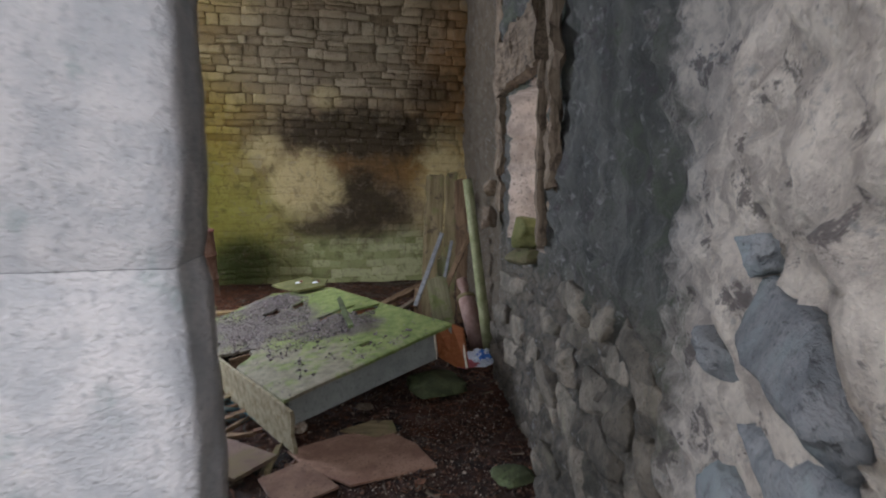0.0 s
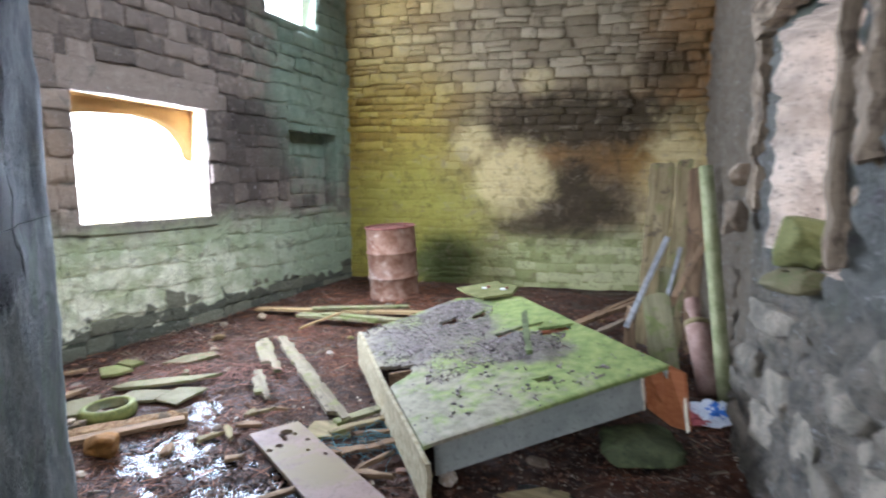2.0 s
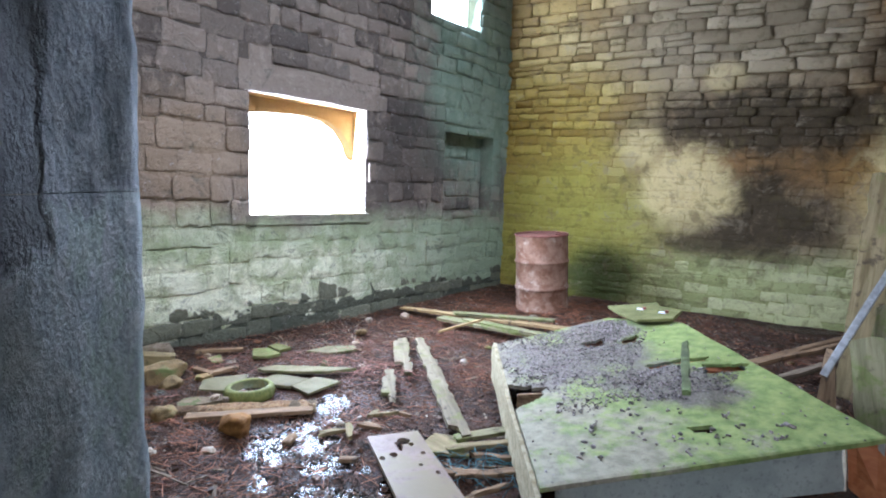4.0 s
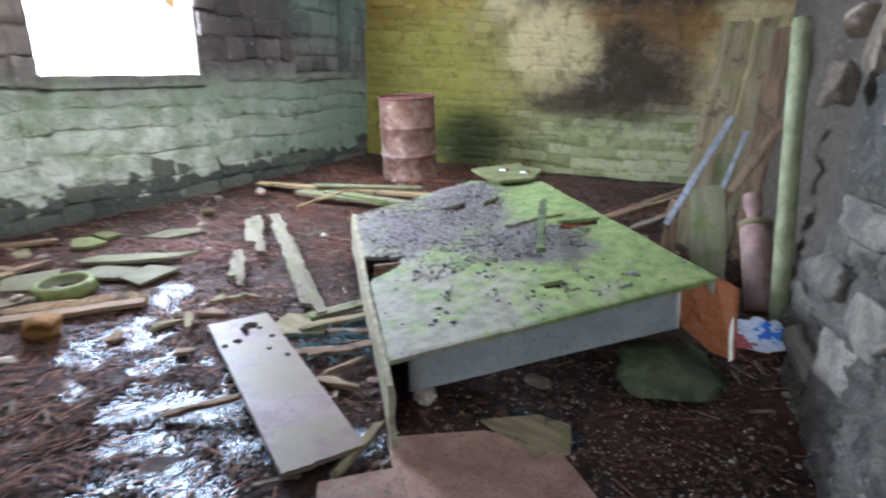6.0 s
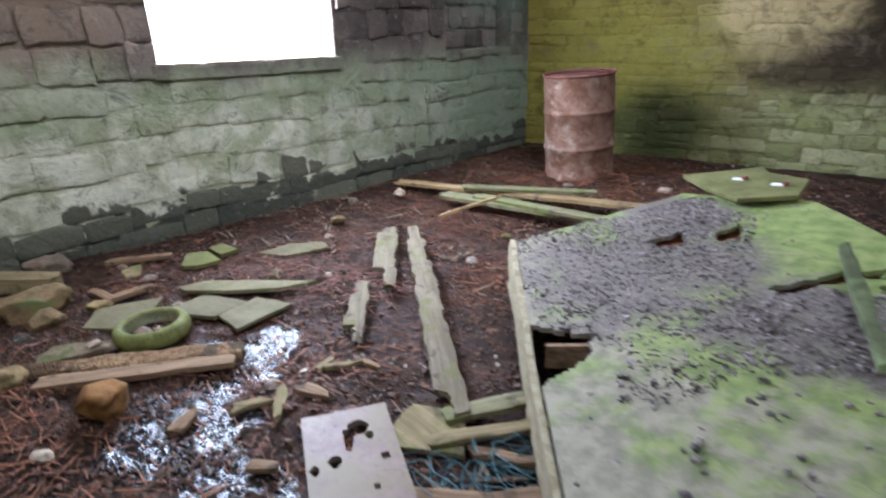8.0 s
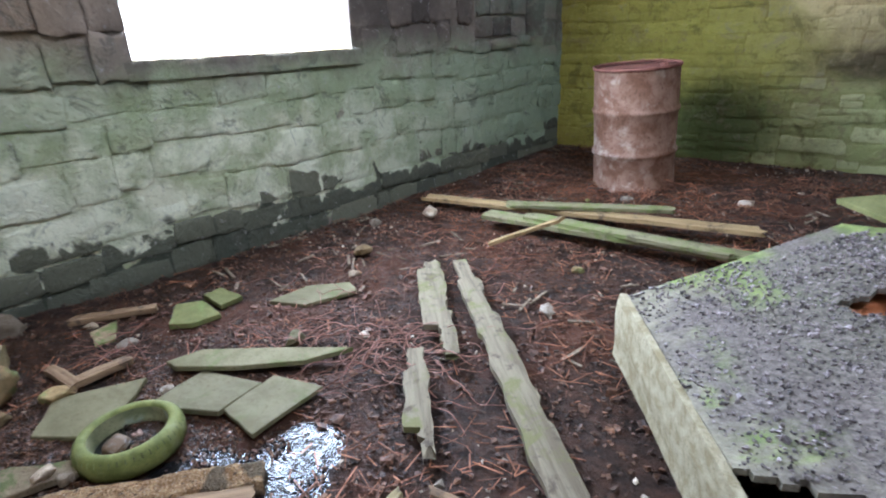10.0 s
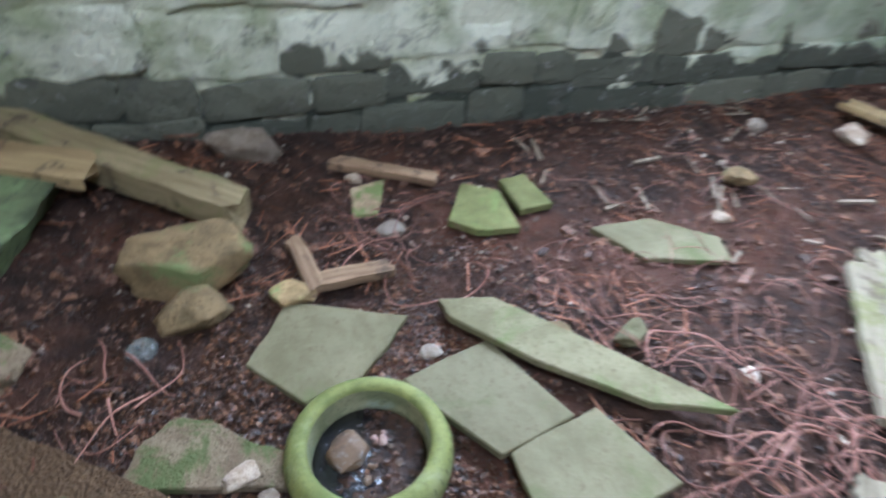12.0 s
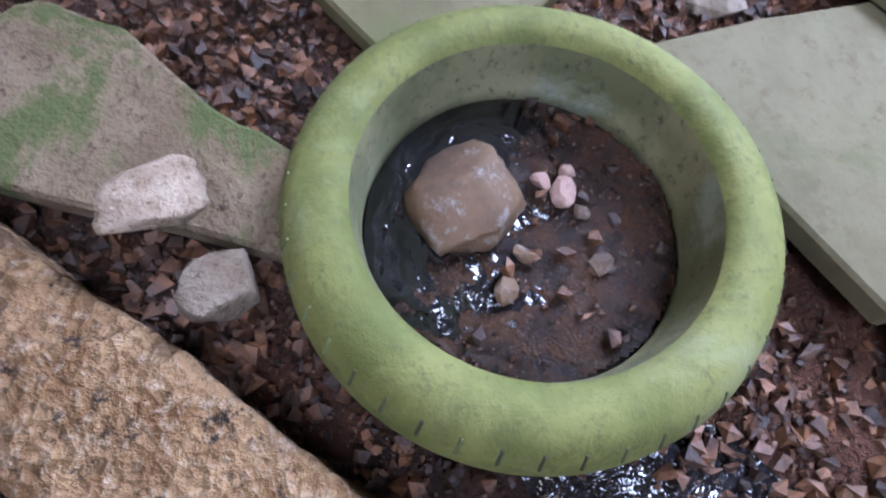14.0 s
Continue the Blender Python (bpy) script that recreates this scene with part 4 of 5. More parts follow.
HOLES = [
    [(-1.80, 4.36), (-1.58, 4.42), (-1.52, 4.32), (-1.53, 4.21), (-1.56, 4.08)],
    [(-0.80, 4.35), (-0.73, 4.41), (-0.71, 4.36), (-0.76, 4.31)],
    [(-1.28, 4.91), (-1.16, 5.07), (-1.04, 5.16), (-1.03, 5.10), (-1.13, 5.01), (-1.23, 4.88)],
    [(-1.04, 5.04), (-0.84, 5.15), (-0.82, 5.06), (-0.96, 4.93)],
    [(-1.82, 5.11), (-1.73, 5.24), (-1.67, 5.13), (-1.75, 5.07)],
    [(-1.62, 5.25), (-1.56, 5.37), (-1.51, 5.24), (-1.56, 5.18)],
]
CRUST = [(-2.36, 4.88), (-1.80, 4.40), (-1.52, 4.37), (-1.22, 4.17), (-1.17, 4.44), (-0.97, 4.60), (-0.76, 4.92), (-0.86, 5.02), (-1.28, 4.86), (-1.42, 5.12), (-1.54, 5.40), (-1.88, 5.60)]


def cabinet():
    ob = thing("cabinet", pose(*NL), "wrecked cabinet fallen over, its top green with moss", "cabinet")
    na, nb = 124, 160
    bm = bmesh.new()
    upper, lower = {}, {}
    for i in range(na + 1):
        for j in range(nb + 1):
            a, b = i / na, j / nb
            p = top_point(a, b) - NL
            w = 0.006 * noise.noise(p * 4)
            if j == 0 or i == na:
                w -= 0.004
            p.z += w
            upper[i, j], lower[i, j] = bm.verts.new(p), bm.verts.new(p - Vector((0, 0, 0.018)))

    def gone(i, j):
        q = top_point((i + 0.5) / na, (j + 0.5) / nb)
        q += noise.noise_vector(q * 26) * 0.018
        return any(inside(q.x, q.y, h) for h in HOLES)

    keep = {(i, j) for i in range(na) for j in range(nb) if not gone(i, j)}
    for i, j in keep:
        bm.faces.new((upper[i, j], upper[i + 1, j], upper[i + 1, j + 1], upper[i, j + 1]))
        bm.faces.new((lower[i, j], lower[i, j + 1], lower[i + 1, j + 1], lower[i + 1, j]))
        for di, dj, a, b in ((-1, 0, (i, j), (i, j + 1)), (1, 0, (i + 1, j), (i + 1, j + 1)), (0, -1, (i, j), (i + 1, j)), (0, 1, (i, j + 1), (i + 1, j + 1))):
            if (i + di, j + dj) not in keep:
                bm.faces.new((upper[a], upper[b], lower[b], lower[a]))
    for v in [v for v in bm.verts if not v.link_faces]:
        bm.verts.remove(v)
    part("back_panel", bm, M_CABTOP, ob, "mossy panel with rotted holes")

    def at(x, y, z):
        return Vector((x, y, z)) - NL

    # end panels, front rail, broken corner
    side = (FL - NL).normalized()
    out = Vector((-side.y, side.x, 0)) * -0.022
    out = out if out.x < 0 else -out
    a, b = NL - side * 0.12, FL + side * 0.01
    low_a, low_b = Vector((a.x + 0.02, a.y, 0.035)), Vector((b.x, b.y, 0.06))
    bm = prism([a + Vector((0, 0, -0.02)) - NL, b - NL + Vector((0, 0, 0.012)), low_b - NL, low_a - NL], out)
    bmesh.ops.subdivide_edges(bm, edges=bm.edges, cuts=5, use_grid_fill=True)
    part("end_panel", roughened(bm, 0.013, 12, 2.0), M_END, ob, "flaked whitish end panel")
    bm = prism([at(-1.06, 3.80, 0.285), at(-0.31, 4.66, 0.455), at(-0.31, 4.68, 0.215), at(-1.06, 3.81, 0.065)], (-0.014, 0.011, 0))
    bmesh.ops.subdivide_edges(bm, edges=bm.edges, cuts=3, use_grid_fill=True)
    part("front_rail", roughened(bm, 0.003, 6, 4.0), M_GREY_PANEL, ob, "grey painted rail")
    bm = prism([at(-0.315, 4.645, 0.452), at(-0.20, 4.655, 0.482), at(-0.125, 4.655, 0.452), at(-0.080, 4.56, 0.200), at(-0.17, 4.62, 0.185), at(-0.30, 4.70, 0.225)], (0.012, 0.016, 0))
    part("broken_corner", bm, M_ORANGE, ob, "torn orange-brown chipboard corner")
    for p, q in ((at(-0.123, 4.648, 0.40), at(-0.082, 4.552, 0.20)), (at(-0.322, 4.636, 0.45), at(-0.312, 4.690, 0.22))):
        bm = plank_mesh((q - p).length, 0.014, 0.014, p.x * 9, 0.012, 10)
        edge = part("torn_edge", bm, M_WHITE_EDGE, ob, "white splintered edge")
        edge.matrix_basis = along(p, q, (0, -1, 0.2))
    bm = prism([NR - NL + Vector((0, 0, -0.02)), FR - NL + Vector((0, 0, -0.02)), at(FR.x, FR.y, 0.14), at(-0.15, 4.68, 0.23)], (-0.015, -0.017, 0))
    part("end_panel", bm, M_GREY_PANEL, ob)
    bm = prism([FL - NL + Vector((0, 0, -0.02)), FM - NL + Vector((0, 0, -0.02)), at(FM.x, FM.y, 0.08), at(FL.x, FL.y, 0.06)], (0.016, -0.008, 0))
    part("rear_rail", bm, M_BROWN_WOOD, ob)
    bm = prism([FM - NL + Vector((0, 0, -0.02)), FR - NL + Vector((0, 0, -0.02)), at(FR.x, FR.y, 0.14), at(FM.x, FM.y, 0.08)], (-0.002, -0.018, 0))
    part("rear_rail", bm, M_BROWN_WOOD, ob)
    bm = bmesh.new()
    for s in (0.35, 0.68):
        p, q = top_point(0.03, s) - NL, top_point(0.97, s) - NL
        bm2 = prism([p - Vector((0, 0, 0.02)), q - Vector((0, 0, 0.02)), q - Vector((0, 0, 0.10)), p - Vector((0, 0, 0.10))], (-0.01, 0.014, 0))
        part("batten", bm2, M_BROWN_WOOD, ob)
    bm.free()
    low = Vector((0, 0, 0.062))
    bm = prism([top_point(0.30, 0.62) - NL - low, top_point(0.97, 0.50) - NL - low, top_point(0.97, 0.97) - NL - low, top_point(0.10, 0.97) - NL - low], (0, 0, 0.016))
    part("shelf", bm, M_ORANGE, ob, "orange-brown inner shelf")


cabinet()


def hinge_panel():
    m = pose(-1.70, 5.62, 0.522, 7, -6, 0)
    ob = thing("broken_panel", m, "small green mossy panel with pale hinges lying on the cabinet", "panel")
    bm = softened(prism([(-0.31, 0.14, 0), (-0.12, -0.02, 0), (0.06, -0.13, 0), (0.26, -0.03, 0), (0.23, 0.18, 0), (0.04, 0.25, 0), (-0.02, 0.34, 0), (-0.10, 0.27, 0)], (0, 0, 0.022)), 0.003, 1)
    part("board", bm, M_MOSS_STONE, ob)
    for x, y in ((-0.06, 0.10), (0.12, 0.06)):
        bm = bmesh.new()
        box(bm, x, x + 0.05, y, y + 0.022, 0.020, 0.030)
        h = part("hinge", softened(bm, 0.003, 1), M_PLASTIC, ob, "pale hinge")
        bm = lathe([(0.0, 0.028), (0.013, 0.028), (0.013, 0.042), (0.0, 0.044)], 10, False)
        s = part("screw", bm, M_RUST_DARK, h)
        s.matrix_basis = pose(x + 0.055, y + 0.01, 0)


hinge_panel()
n = (NR - NL).cross(FL - NL).normalized()
plank("slat", Vector((-0.90, 4.55, 0.475)), Vector((-1.16, 5.12, 0.545)), 0.036, 0.026, M_DARK_MOSS, "short dark grey-green slat lying on the cabinet", "slat", up=n)

# ---- drum ----
def drum():
    ob = thing("oil_drum", pose(-3.575, 7.06, 0.035, 2.5, -2.5, 20), "rusty pinkish-brown oil drum standing in the litter", "drum")
    r, h = 0.286, 0.875
    prof = [(r + 0.008, 0.0), (r + 0.008, 0.02), (r, 0.028)]
    for z in (0.285, 0.575):
        prof += [(r, z - 0.028), (r + 0.006, z - 0.018), (r + 0.013, z - 0.006), (r + 0.013, z + 0.006), (r + 0.006, z + 0.018), (r, z + 0.028)]
    prof += [(r, h - 0.03), (r + 0.004, h - 0.02)]
    bm = lathe(prof, 64, False)
    for v in bm.verts:
        a = math.atan2(v.co.y, v.co.x)
        k = 1 + 0.012 * noise.noise((math.cos(a) * 2, math.sin(a) * 2, v.co.z * 4)) - 0.03 * math.exp(-((a + 2.0) ** 2 / 0.05 + (v.co.z - 0.7) ** 2 / 0.02))
        v.co.x *= k
        v.co.y *= k
    body = part("body", bm, M_RUST, ob, smooth=True)
    part("rim", lathe([(r + 0.006, h - 0.022), (r + 0.012, h - 0.012), (r + 0.010, h), (r - 0.006, h), (r - 0.008, h - 0.016)], 64), M_RUST_DARK, ob, "dark rusted rim", smooth=True)
    part("lid", lathe([(0.0, h - 0.022), (0.15, h - 0.018), (r - 0.004, h - 0.020), (r - 0.004, h - 0.03), (0.0, h - 0.03)], 64, False), M_RUST_DARK, ob, "dark rusted lid", smooth=True)
    part("base", lathe([(0.0, 0.012), (r, 0.012), (r, 0.0), (0.0, 0.0)], 64, False), M_RUST_DARK, ob)
    bung = part("bung", lathe([(0.0, h - 0.004), (0.028, h - 0.004), (0.032, h - 0.012), (0.032, h - 0.022), (0.0, h - 0.022)], 16, False), M_RUST_DARK, ob)
    bung.location = (0.17, 0.06, 0)


drum()

# ---- tyre with a stone in its well ----
def tyre():
    ob = thing("small_tyre", pose(-3.158, 3.492, 0.006, 1, -2, 0), "small solid tyre coated in green algae, lying flat", "tyre")
    prof = [(0.111, 0.076), (0.115, 0.082), (0.123, 0.086), (0.137, 0.083), (0.147, 0.074), (0.153, 0.060), (0.155, 0.045), (0.153, 0.022), (0.146, 0.008), (0.13, 0.0), (0.112, 0.0)]
    bm = lathe(prof, 96, False)
    part("tread", bm, M_TYRE, ob, smooth=True)
    part("inner_wall", lathe([(0.112, 0.0), (0.109, 0.008), (0.107, 0.024), (0.1065, 0.036), (0.1085, 0.040), (0.108, 0.058), (0.111, 0.076)], 96, False), M_TYRE_IN, ob, "stained greyish inner side", smooth=True)
    lug = bmesh.new()
    box(lug, -0.0012, 0.0012, -0.0012, 0.0012, -0.008, 0.008)
    softened(lug, 0.0008, 1)
    first = part("lug", lug, M_DARK_MOSS, ob)
    for i in range(44):
        a = 2 * math.pi * i / 44
        o = first if i == 0 else new("lug", first.data)
        o.parent = ob
        o.matrix_basis = pose(0.1490 * math.cos(a), 0.1490 * math.sin(a), 0.068, 0, 0, math.degrees(a)) @ pose(0, 0, 0, 0, -24, 0)


tyre()
bm = lathe([(0.0, 0.014), (0.05, 0.014), (0.106, 0.014), (0.106, 0.010), (0.0, 0.010)], 48, False)
ob = link_mesh("tyre_water", bm, M_WATER)
ob.matrix_world = pose(-3.158, 3.492, 0.014)
tagged(ob, "dark water standing inside the tyre", "puddle")
bm = bmesh.new()
bmesh.ops.create_grid(bm, x_segments=70, y_segments=70, size=0.106)
bmesh.ops.delete(bm, geom=[v for v in bm.verts if v.co.xy.length > 0.1055], context="VERTS")
for v in bm.verts:
    p = v.co.copy()
    v.co.z = 0.022 + 0.0045 * noise.noise(p * 30) + 0.0035 * noise.noise(p * 90) + 0.002 * noise.noise(p * 210) + 0.055 * max(-0.12, min(0.12, p.y * 0.9 + p.x * 0.35 + 0.005))
ob = link_mesh("mud", bm, M_MUD)
ob.matrix_world = pose(-3.158, 3.492, 0.007)
tagged(ob, "wet brown mud and rotten leaves inside the tyre", "mud", kind="stuff")
for n, (x, y, d) in enumerate(((-0.028, 0.028, 0.014), (-0.036, 0.012, 0.009), (-0.014, 0.040, 0.008), (0.022, 0.052, 0.010), (0.046, -0.012, 0.012), (-0.010, 0.062, 0.007), (0.020, 0.000, 0.009), (-0.046, 0.030, 0.008))):
    rock("stone", -3.158 + x, 3.492 + y, 0.034, (d, d * 0.8, d * 0.5), 60.0 + n, M_CLAY if n in (0, 1, 7) else M_PEBBLE, "small stone in the mud inside the tyre", group="stones in the tyre", level=2, blocky=0.7, smooth=False, rz=n * 40)
rock("pebble", -3.174, 3.452, 0.040, (0.040, 0.046, 0.024), 5.6, M_PEBBLE, "rounded brown and grey stone inside the tyre", blocky=0.32, rz=30)

# ---- flat stones about the tyre ----
SL = dict(category="slate", group="flat stones by the tyre")
slab("slate", [(-3.575, 3.35), (-3.49, 3.625), (-3.335, 3.497), (-3.290, 3.380), (-3.405, 3.262)], 0.022, 0.020, M_SLAB, "pale green angular slate beside the tyre", seed=1, tilt=(0, 1), **SL)
slab("slate", [(-3.310, 3.578), (-3.39, 3.79), (-3.170, 3.915), (-3.110, 3.735), (-3.235, 3.628)], 0.020, 0.022, M_SLAB, "pale green angular slate tilted against the tyre", seed=2, tilt=(-2, 0), **SL)
slab("slate", [(-3.115, 3.755), (-3.18, 3.965), (-2.995, 4.06), (-2.925, 3.77)], 0.020, 0.018, M_SLAB, "pale green slate with a pointed end", seed=3, **SL)
slab("stone_strip", [(-3.515, 3.70), (-3.50, 3.835), (-3.28, 4.075), (-3.10, 4.255), (-3.15, 4.075), (-3.30, 3.87), (-3.45, 3.715)], 0.040, 0.022, M_STRIP, "long narrow mossy strip on the slates", "stone strip", seed=4)
slab("slate", [(-3.170, 3.06), (-3.26, 3.09), (-3.300, 3.145), (-3.283, 3.205), (-3.224, 3.277), (-3.19, 3.350), (-3.12, 3.350), (-3.14, 3.24)], 0.022, 0.022, M_BROWN_SLAB, "brown mossy flat stone by the tyre", seed=5, **SL)
slab("slate", [(-4.000, 3.885), (-3.95, 3.99), (-3.76, 4.0), (-3.765, 3.87), (-3.82, 3.80)], 0.03, 0.025, M_MOSS_STONE, "bright green mossy flat stone", seed=6, **SL)
slab("slate", [(-4.005, 4.01), (-4.03, 4.105), (-3.86, 4.14), (-3.84, 4.03)], 0.03, 0.025, M_MOSS_STONE, "small bright green mossy flat stone", seed=7, **SL)
slab("slate", [(-3.755, 4.22), (-3.775, 4.43), (-3.66, 4.60), (-3.555, 4.57), (-3.60, 4.32)], 0.016, 0.02, M_SLAB, "greyish slate among roots", seed=9, **SL)

# ---- stones ----
RK = dict(group="loose stones")
rock("stone", -3.142, 3.268, 0.068, (0.026, 0.034, 0.020), 1.2, M_PALE, "small rough pale stone beside the tyre", rz=20, **RK)
rock("stone", -3.092, 3.312, 0.058, (0.022, 0.030, 0.018), 2.2, M_PALE, "small rough pinkish stone beside the tyre", rz=40, **RK)
rock("stone", -3.70, 3.135, 0.09, (0.13, 0.16, 0.075), 3.1, M_ROCK, "dark brown mossy block of stone", rz=8, **RK)
rock("stone", -3.565, 3.15, 0.055, (0.075, 0.09, 0.055), 4.7, M_ROCK, "brown chipped stone by slates", rz=50, **RK)
rock("stone", -3.475, 2.80, 0.06, (0.085, 0.060, 0.05), 15.7, M_BROWN_SLAB, "pale yellowish stone in litter", rz=40, **RK)
rock("boulder", -3.86, 2.60, 0.10, (0.24, 0.26, 0.14), 6.7, M_DARK_MOSS, "large green mossy boulder in shade", "boulder", rz=20)
rock("stone", -4.20, 3.24, 0.10, (0.06, 0.13, 0.06), 7.7, M_PALE, "pinkish white stone by the wall", rz=-10, **RK)
rock("stone", -3.60, 3.36, 0.04, (0.05, 0.06, 0.03), 8.7, M_ROCK, "small brown stone near slates", **RK)
rock("brick", -2.735, 3.225, 0.062, (0.105, 0.088, 0.068), 9.7, M_OCHRE, "crumbling ochre stone block", "brick", rz=35, ry=8, blocky=0.9)
rock("stone", -3.11, 2.97, 0.05, (0.06, 0.07, 0.05), 10.7, M_ROCK, "round rusty-coloured stone in litter", rz=10, blocky=0.2, **RK)
rock("stone", -0.30, 4.56, 0.075, (0.24, 0.27, 0.075), 11.3, M_DARK_MOSS, "big flat dark-green stone propping the cabinet", rz=25, blocky=0.85, **RK)
rock("stone", -0.73, 4.22, 0.03, (0.07, 0.04, 0.02), 12.3, M_PALE, "flat white stone under the cabinet", **RK)
rock("stone", -1.02, 3.86, 0.04, (0.05, 0.045, 0.03), 13.3, M_PALE_CHIP, "pale stone under the cabinet", **RK)
rock("stone", 0.22, 3.46, 0.03, (0.12, 0.10, 0.03), 14.3, M_DARK_MOSS, "flat greenish stone at the foot of the wall", **RK)
for i in range(46):
    x, y = rng.uniform(-4.4, 0.2), rng.uniform(2.5, 7.6)
    if math.hypot(x + 3.158, y - 3.492) < 0.26 or (-2.4 < x < 0.1 and 3.4 < y < 5.6):
        continue
    s = rng.uniform(0.018, 0.045)
    rock("stone", x, y, floor_z(x, y) + s * 0.35, (s * 1.3, s, s * 0.6), i * 2.3 + 40, rng.choice((M_PALE_CHIP, M_ROCK, M_PALE)), "small loose stone in the litter", rz=rng.uniform(0, 180), level=2, blocky=0.75, smooth=False, **RK)

slab("slate", [(-4.04, 3.545), (-4.08, 3.66), (-3.90, 3.61), (-3.90, 3.535)], 0.018, 0.016, M_BROWN_SLAB, "brown flat stone half covered by roots", seed=17, **SL)
slab("slate", [(-3.45, 2.87), (-3.563, 2.885), (-3.60, 2.985), (-3.48, 2.955)], 0.014, 0.018, M_STRIP, "yellowish flat stone sunk in the litter", seed=18, **SL)
rock("stone", -3.345, 4.14, 0.045, (0.035, 0.05, 0.028), 21.4, M_STRIP, "pale yellow stone beside the mossy strip", rz=30, blocky=0.8, **RK)
rock("stone", -4.12, 5.52, 0.07, (0.05, 0.09, 0.035), 22.4, M_PALE, "pale flat stone by the foot of the wall", rz=70, blocky=0.8, **RK)
rock("stone", -3.93, 4.86, 0.05, (0.06, 0.05, 0.03), 23.4, M_ROCK, "brown flat stone among roots", rz=10, blocky=0.8, **RK)


def jar():
    """The bottom of a glass jar, lying mouth down in the litter."""
    k = Kit("dirty_clear_glass")
    glass = k.done((0.80, 0.84, 0.80), 0.08, k.noise(60, 3), 0.001, spec=0.5)
    k.bsdf.inputs["Transmission Weight"].default_value, k.bsdf.inputs["IOR"].default_value = 0.92, 1.45
    bm = lathe([(0.030, 0.0), (0.033, 0.004), (0.033, 0.030), (0.029, 0.037), (0.020, 0.039), (0.012, 0.036), (0.0005, 0.035), (0.0005, 0.032), (0.012, 0.033), (0.020, 0.036), (0.027, 0.034), (0.030, 0.029)], 40)
    ob = link_mesh("glass_jar", bm, glass)
    ob.matrix_world = pose(-3.475, 3.055, 0.016, 10, -6, 0)
    tagged(ob, "small clear glass jar bottom up in the litter", "jar")


jar()

# ---- boards on the floor ----
BD = dict(category="plank", group="boards on the floor")
plank("plank", (-3.385, 5.085, 0.07), (-1.83, 4.06, 0.065), 0.105, 0.028, M_PLANK, "long bleached plank with chipped edges", ragged=0.02, seed=3.0, bites=((0, 0.12, 1, 0.022), (0, 0.12, -1, 0.018), (0.20, 0.30, 1, 0.016), (0.62, 0.68, 1, 0.012), (0.93, 1, -1, 0.05), (0.40, 0.44, -1, 0.01)), **BD)
plank("plank", (-3.50, 4.97, 0.06), (-2.80, 4.45, 0.06), 0.125, 0.028, M_PLANK, "short broken plank with moss", ragged=0.03, seed=7.0, bites=((0.74, 1, -1, 0.065), (0, 0.08, -1, 0.04), (0.5, 0.6, 1, 0.015)), **BD)
plank("plank", (-2.92, 4.40, 0.055), (-2.50, 4.09, 0.05), 0.085, 0.026, M_PLANK, "short split bleached plank end", ragged=0.04, seed=9.0, bites=((0.0, 0.25, -1, 0.02), (0.82, 1, -1, 0.045)), **BD)
plank("plank", (-4.32, 5.68, 0.10), (-2.45, 6.35, 0.13), 0.10, 0.03, M_YELLOW_WOOD, "long yellowish plank in a heap of boards", ragged=0.04, **BD)
plank("plank", (-3.75, 5.66, 0.11), (-2.30, 6.02, 0.11), 0.13, 0.03, M_GREEN_PLANK, "mossy green plank in a heap of boards", **BD)
plank("plank", (-3.70, 5.80, 0.15), (-2.90, 6.36, 0.15), 0.09, 0.025, M_GREEN_PLANK, "mossy green plank in a heap of boards", **BD)
plank("plank", (-3.50, 5.75, 0.13), (-2.40, 5.92, 0.14), 0.10, 0.025, M_GREEN_PLANK, "mossy green plank in a heap of boards", **BD)
plank("stick", (-3.43, 5.35, 0.085), (-3.19, 5.66, 0.20), 0.03, 0.022, M_YELLOW_WOOD, "pale yellow stick leaning on the planks", "stick")
plank("plank", (-1.86, 4.05, 0.05), (-1.60, 4.50, 0.10), 0.07, 0.025, M_GREEN_PLANK, "greenish plank end by the cabinet", **BD)
plank("plank", (-1.80, 3.93, 0.05), (-1.55, 4.32, 0.08), 0.05, 0.025, M_OCHRE_BOARD, "yellowish lath by the cabinet", **BD)
slab("board_piece", [(-1.93, 3.80), (-2.00, 4.02), (-1.84, 4.12), (-1.70, 3.98)], 0.02, 0.02, M_OCHRE_BOARD, "ochre piece of board beside the cabinet", "board", seed=12)
bm = plank_mesh(1.09, 0.112, 0.056, 4.4, 0.012, 90, 0.3)
bmesh.ops.subdivide_edges(bm, edges=[e for e in bm.edges if abs(e.verts[0].co.y - e.verts[1].co.y) > 0.01], cuts=2)
ob = link_mesh("beam", roughened(roughened(bm, 0.005, 14, 3), 0.004, 70, 5), M_CONGLOM)
ob.matrix_world = along((-3.30, 2.78, 0.030), (-2.755, 3.72, 0.024))
tagged(ob, "crumbly pitted rotten beam lying beside the tyre", "beam")
plank("plank", (-3.015, 3.055, 0.040), (-2.70, 3.68, 0.030), 0.075, 0.03, M_BROWN_WOOD, "pale tan board lying against the rotten beam", ragged=0.02, seed=5.0, **BD)
plank("beam", (-4.33, 2.45, 0.20), (-3.84, 3.26, 0.12), 0.10, 0.09, M_OCHRE_BOARD, "brown beam leaning by the wall", "beam")
plank("beam", (-4.15, 2.25, 0.22), (-3.97, 2.90, 0.18), 0.12, 0.04, M_YELLOW_WOOD, "yellowish board leaning by the wall", "beam")
plank("stick", (-4.15, 3.50, 0.06), (-4.02, 3.82, 0.055), 0.05, 0.03, M_BROWN_WOOD, "short brown stick by the wall", "stick")
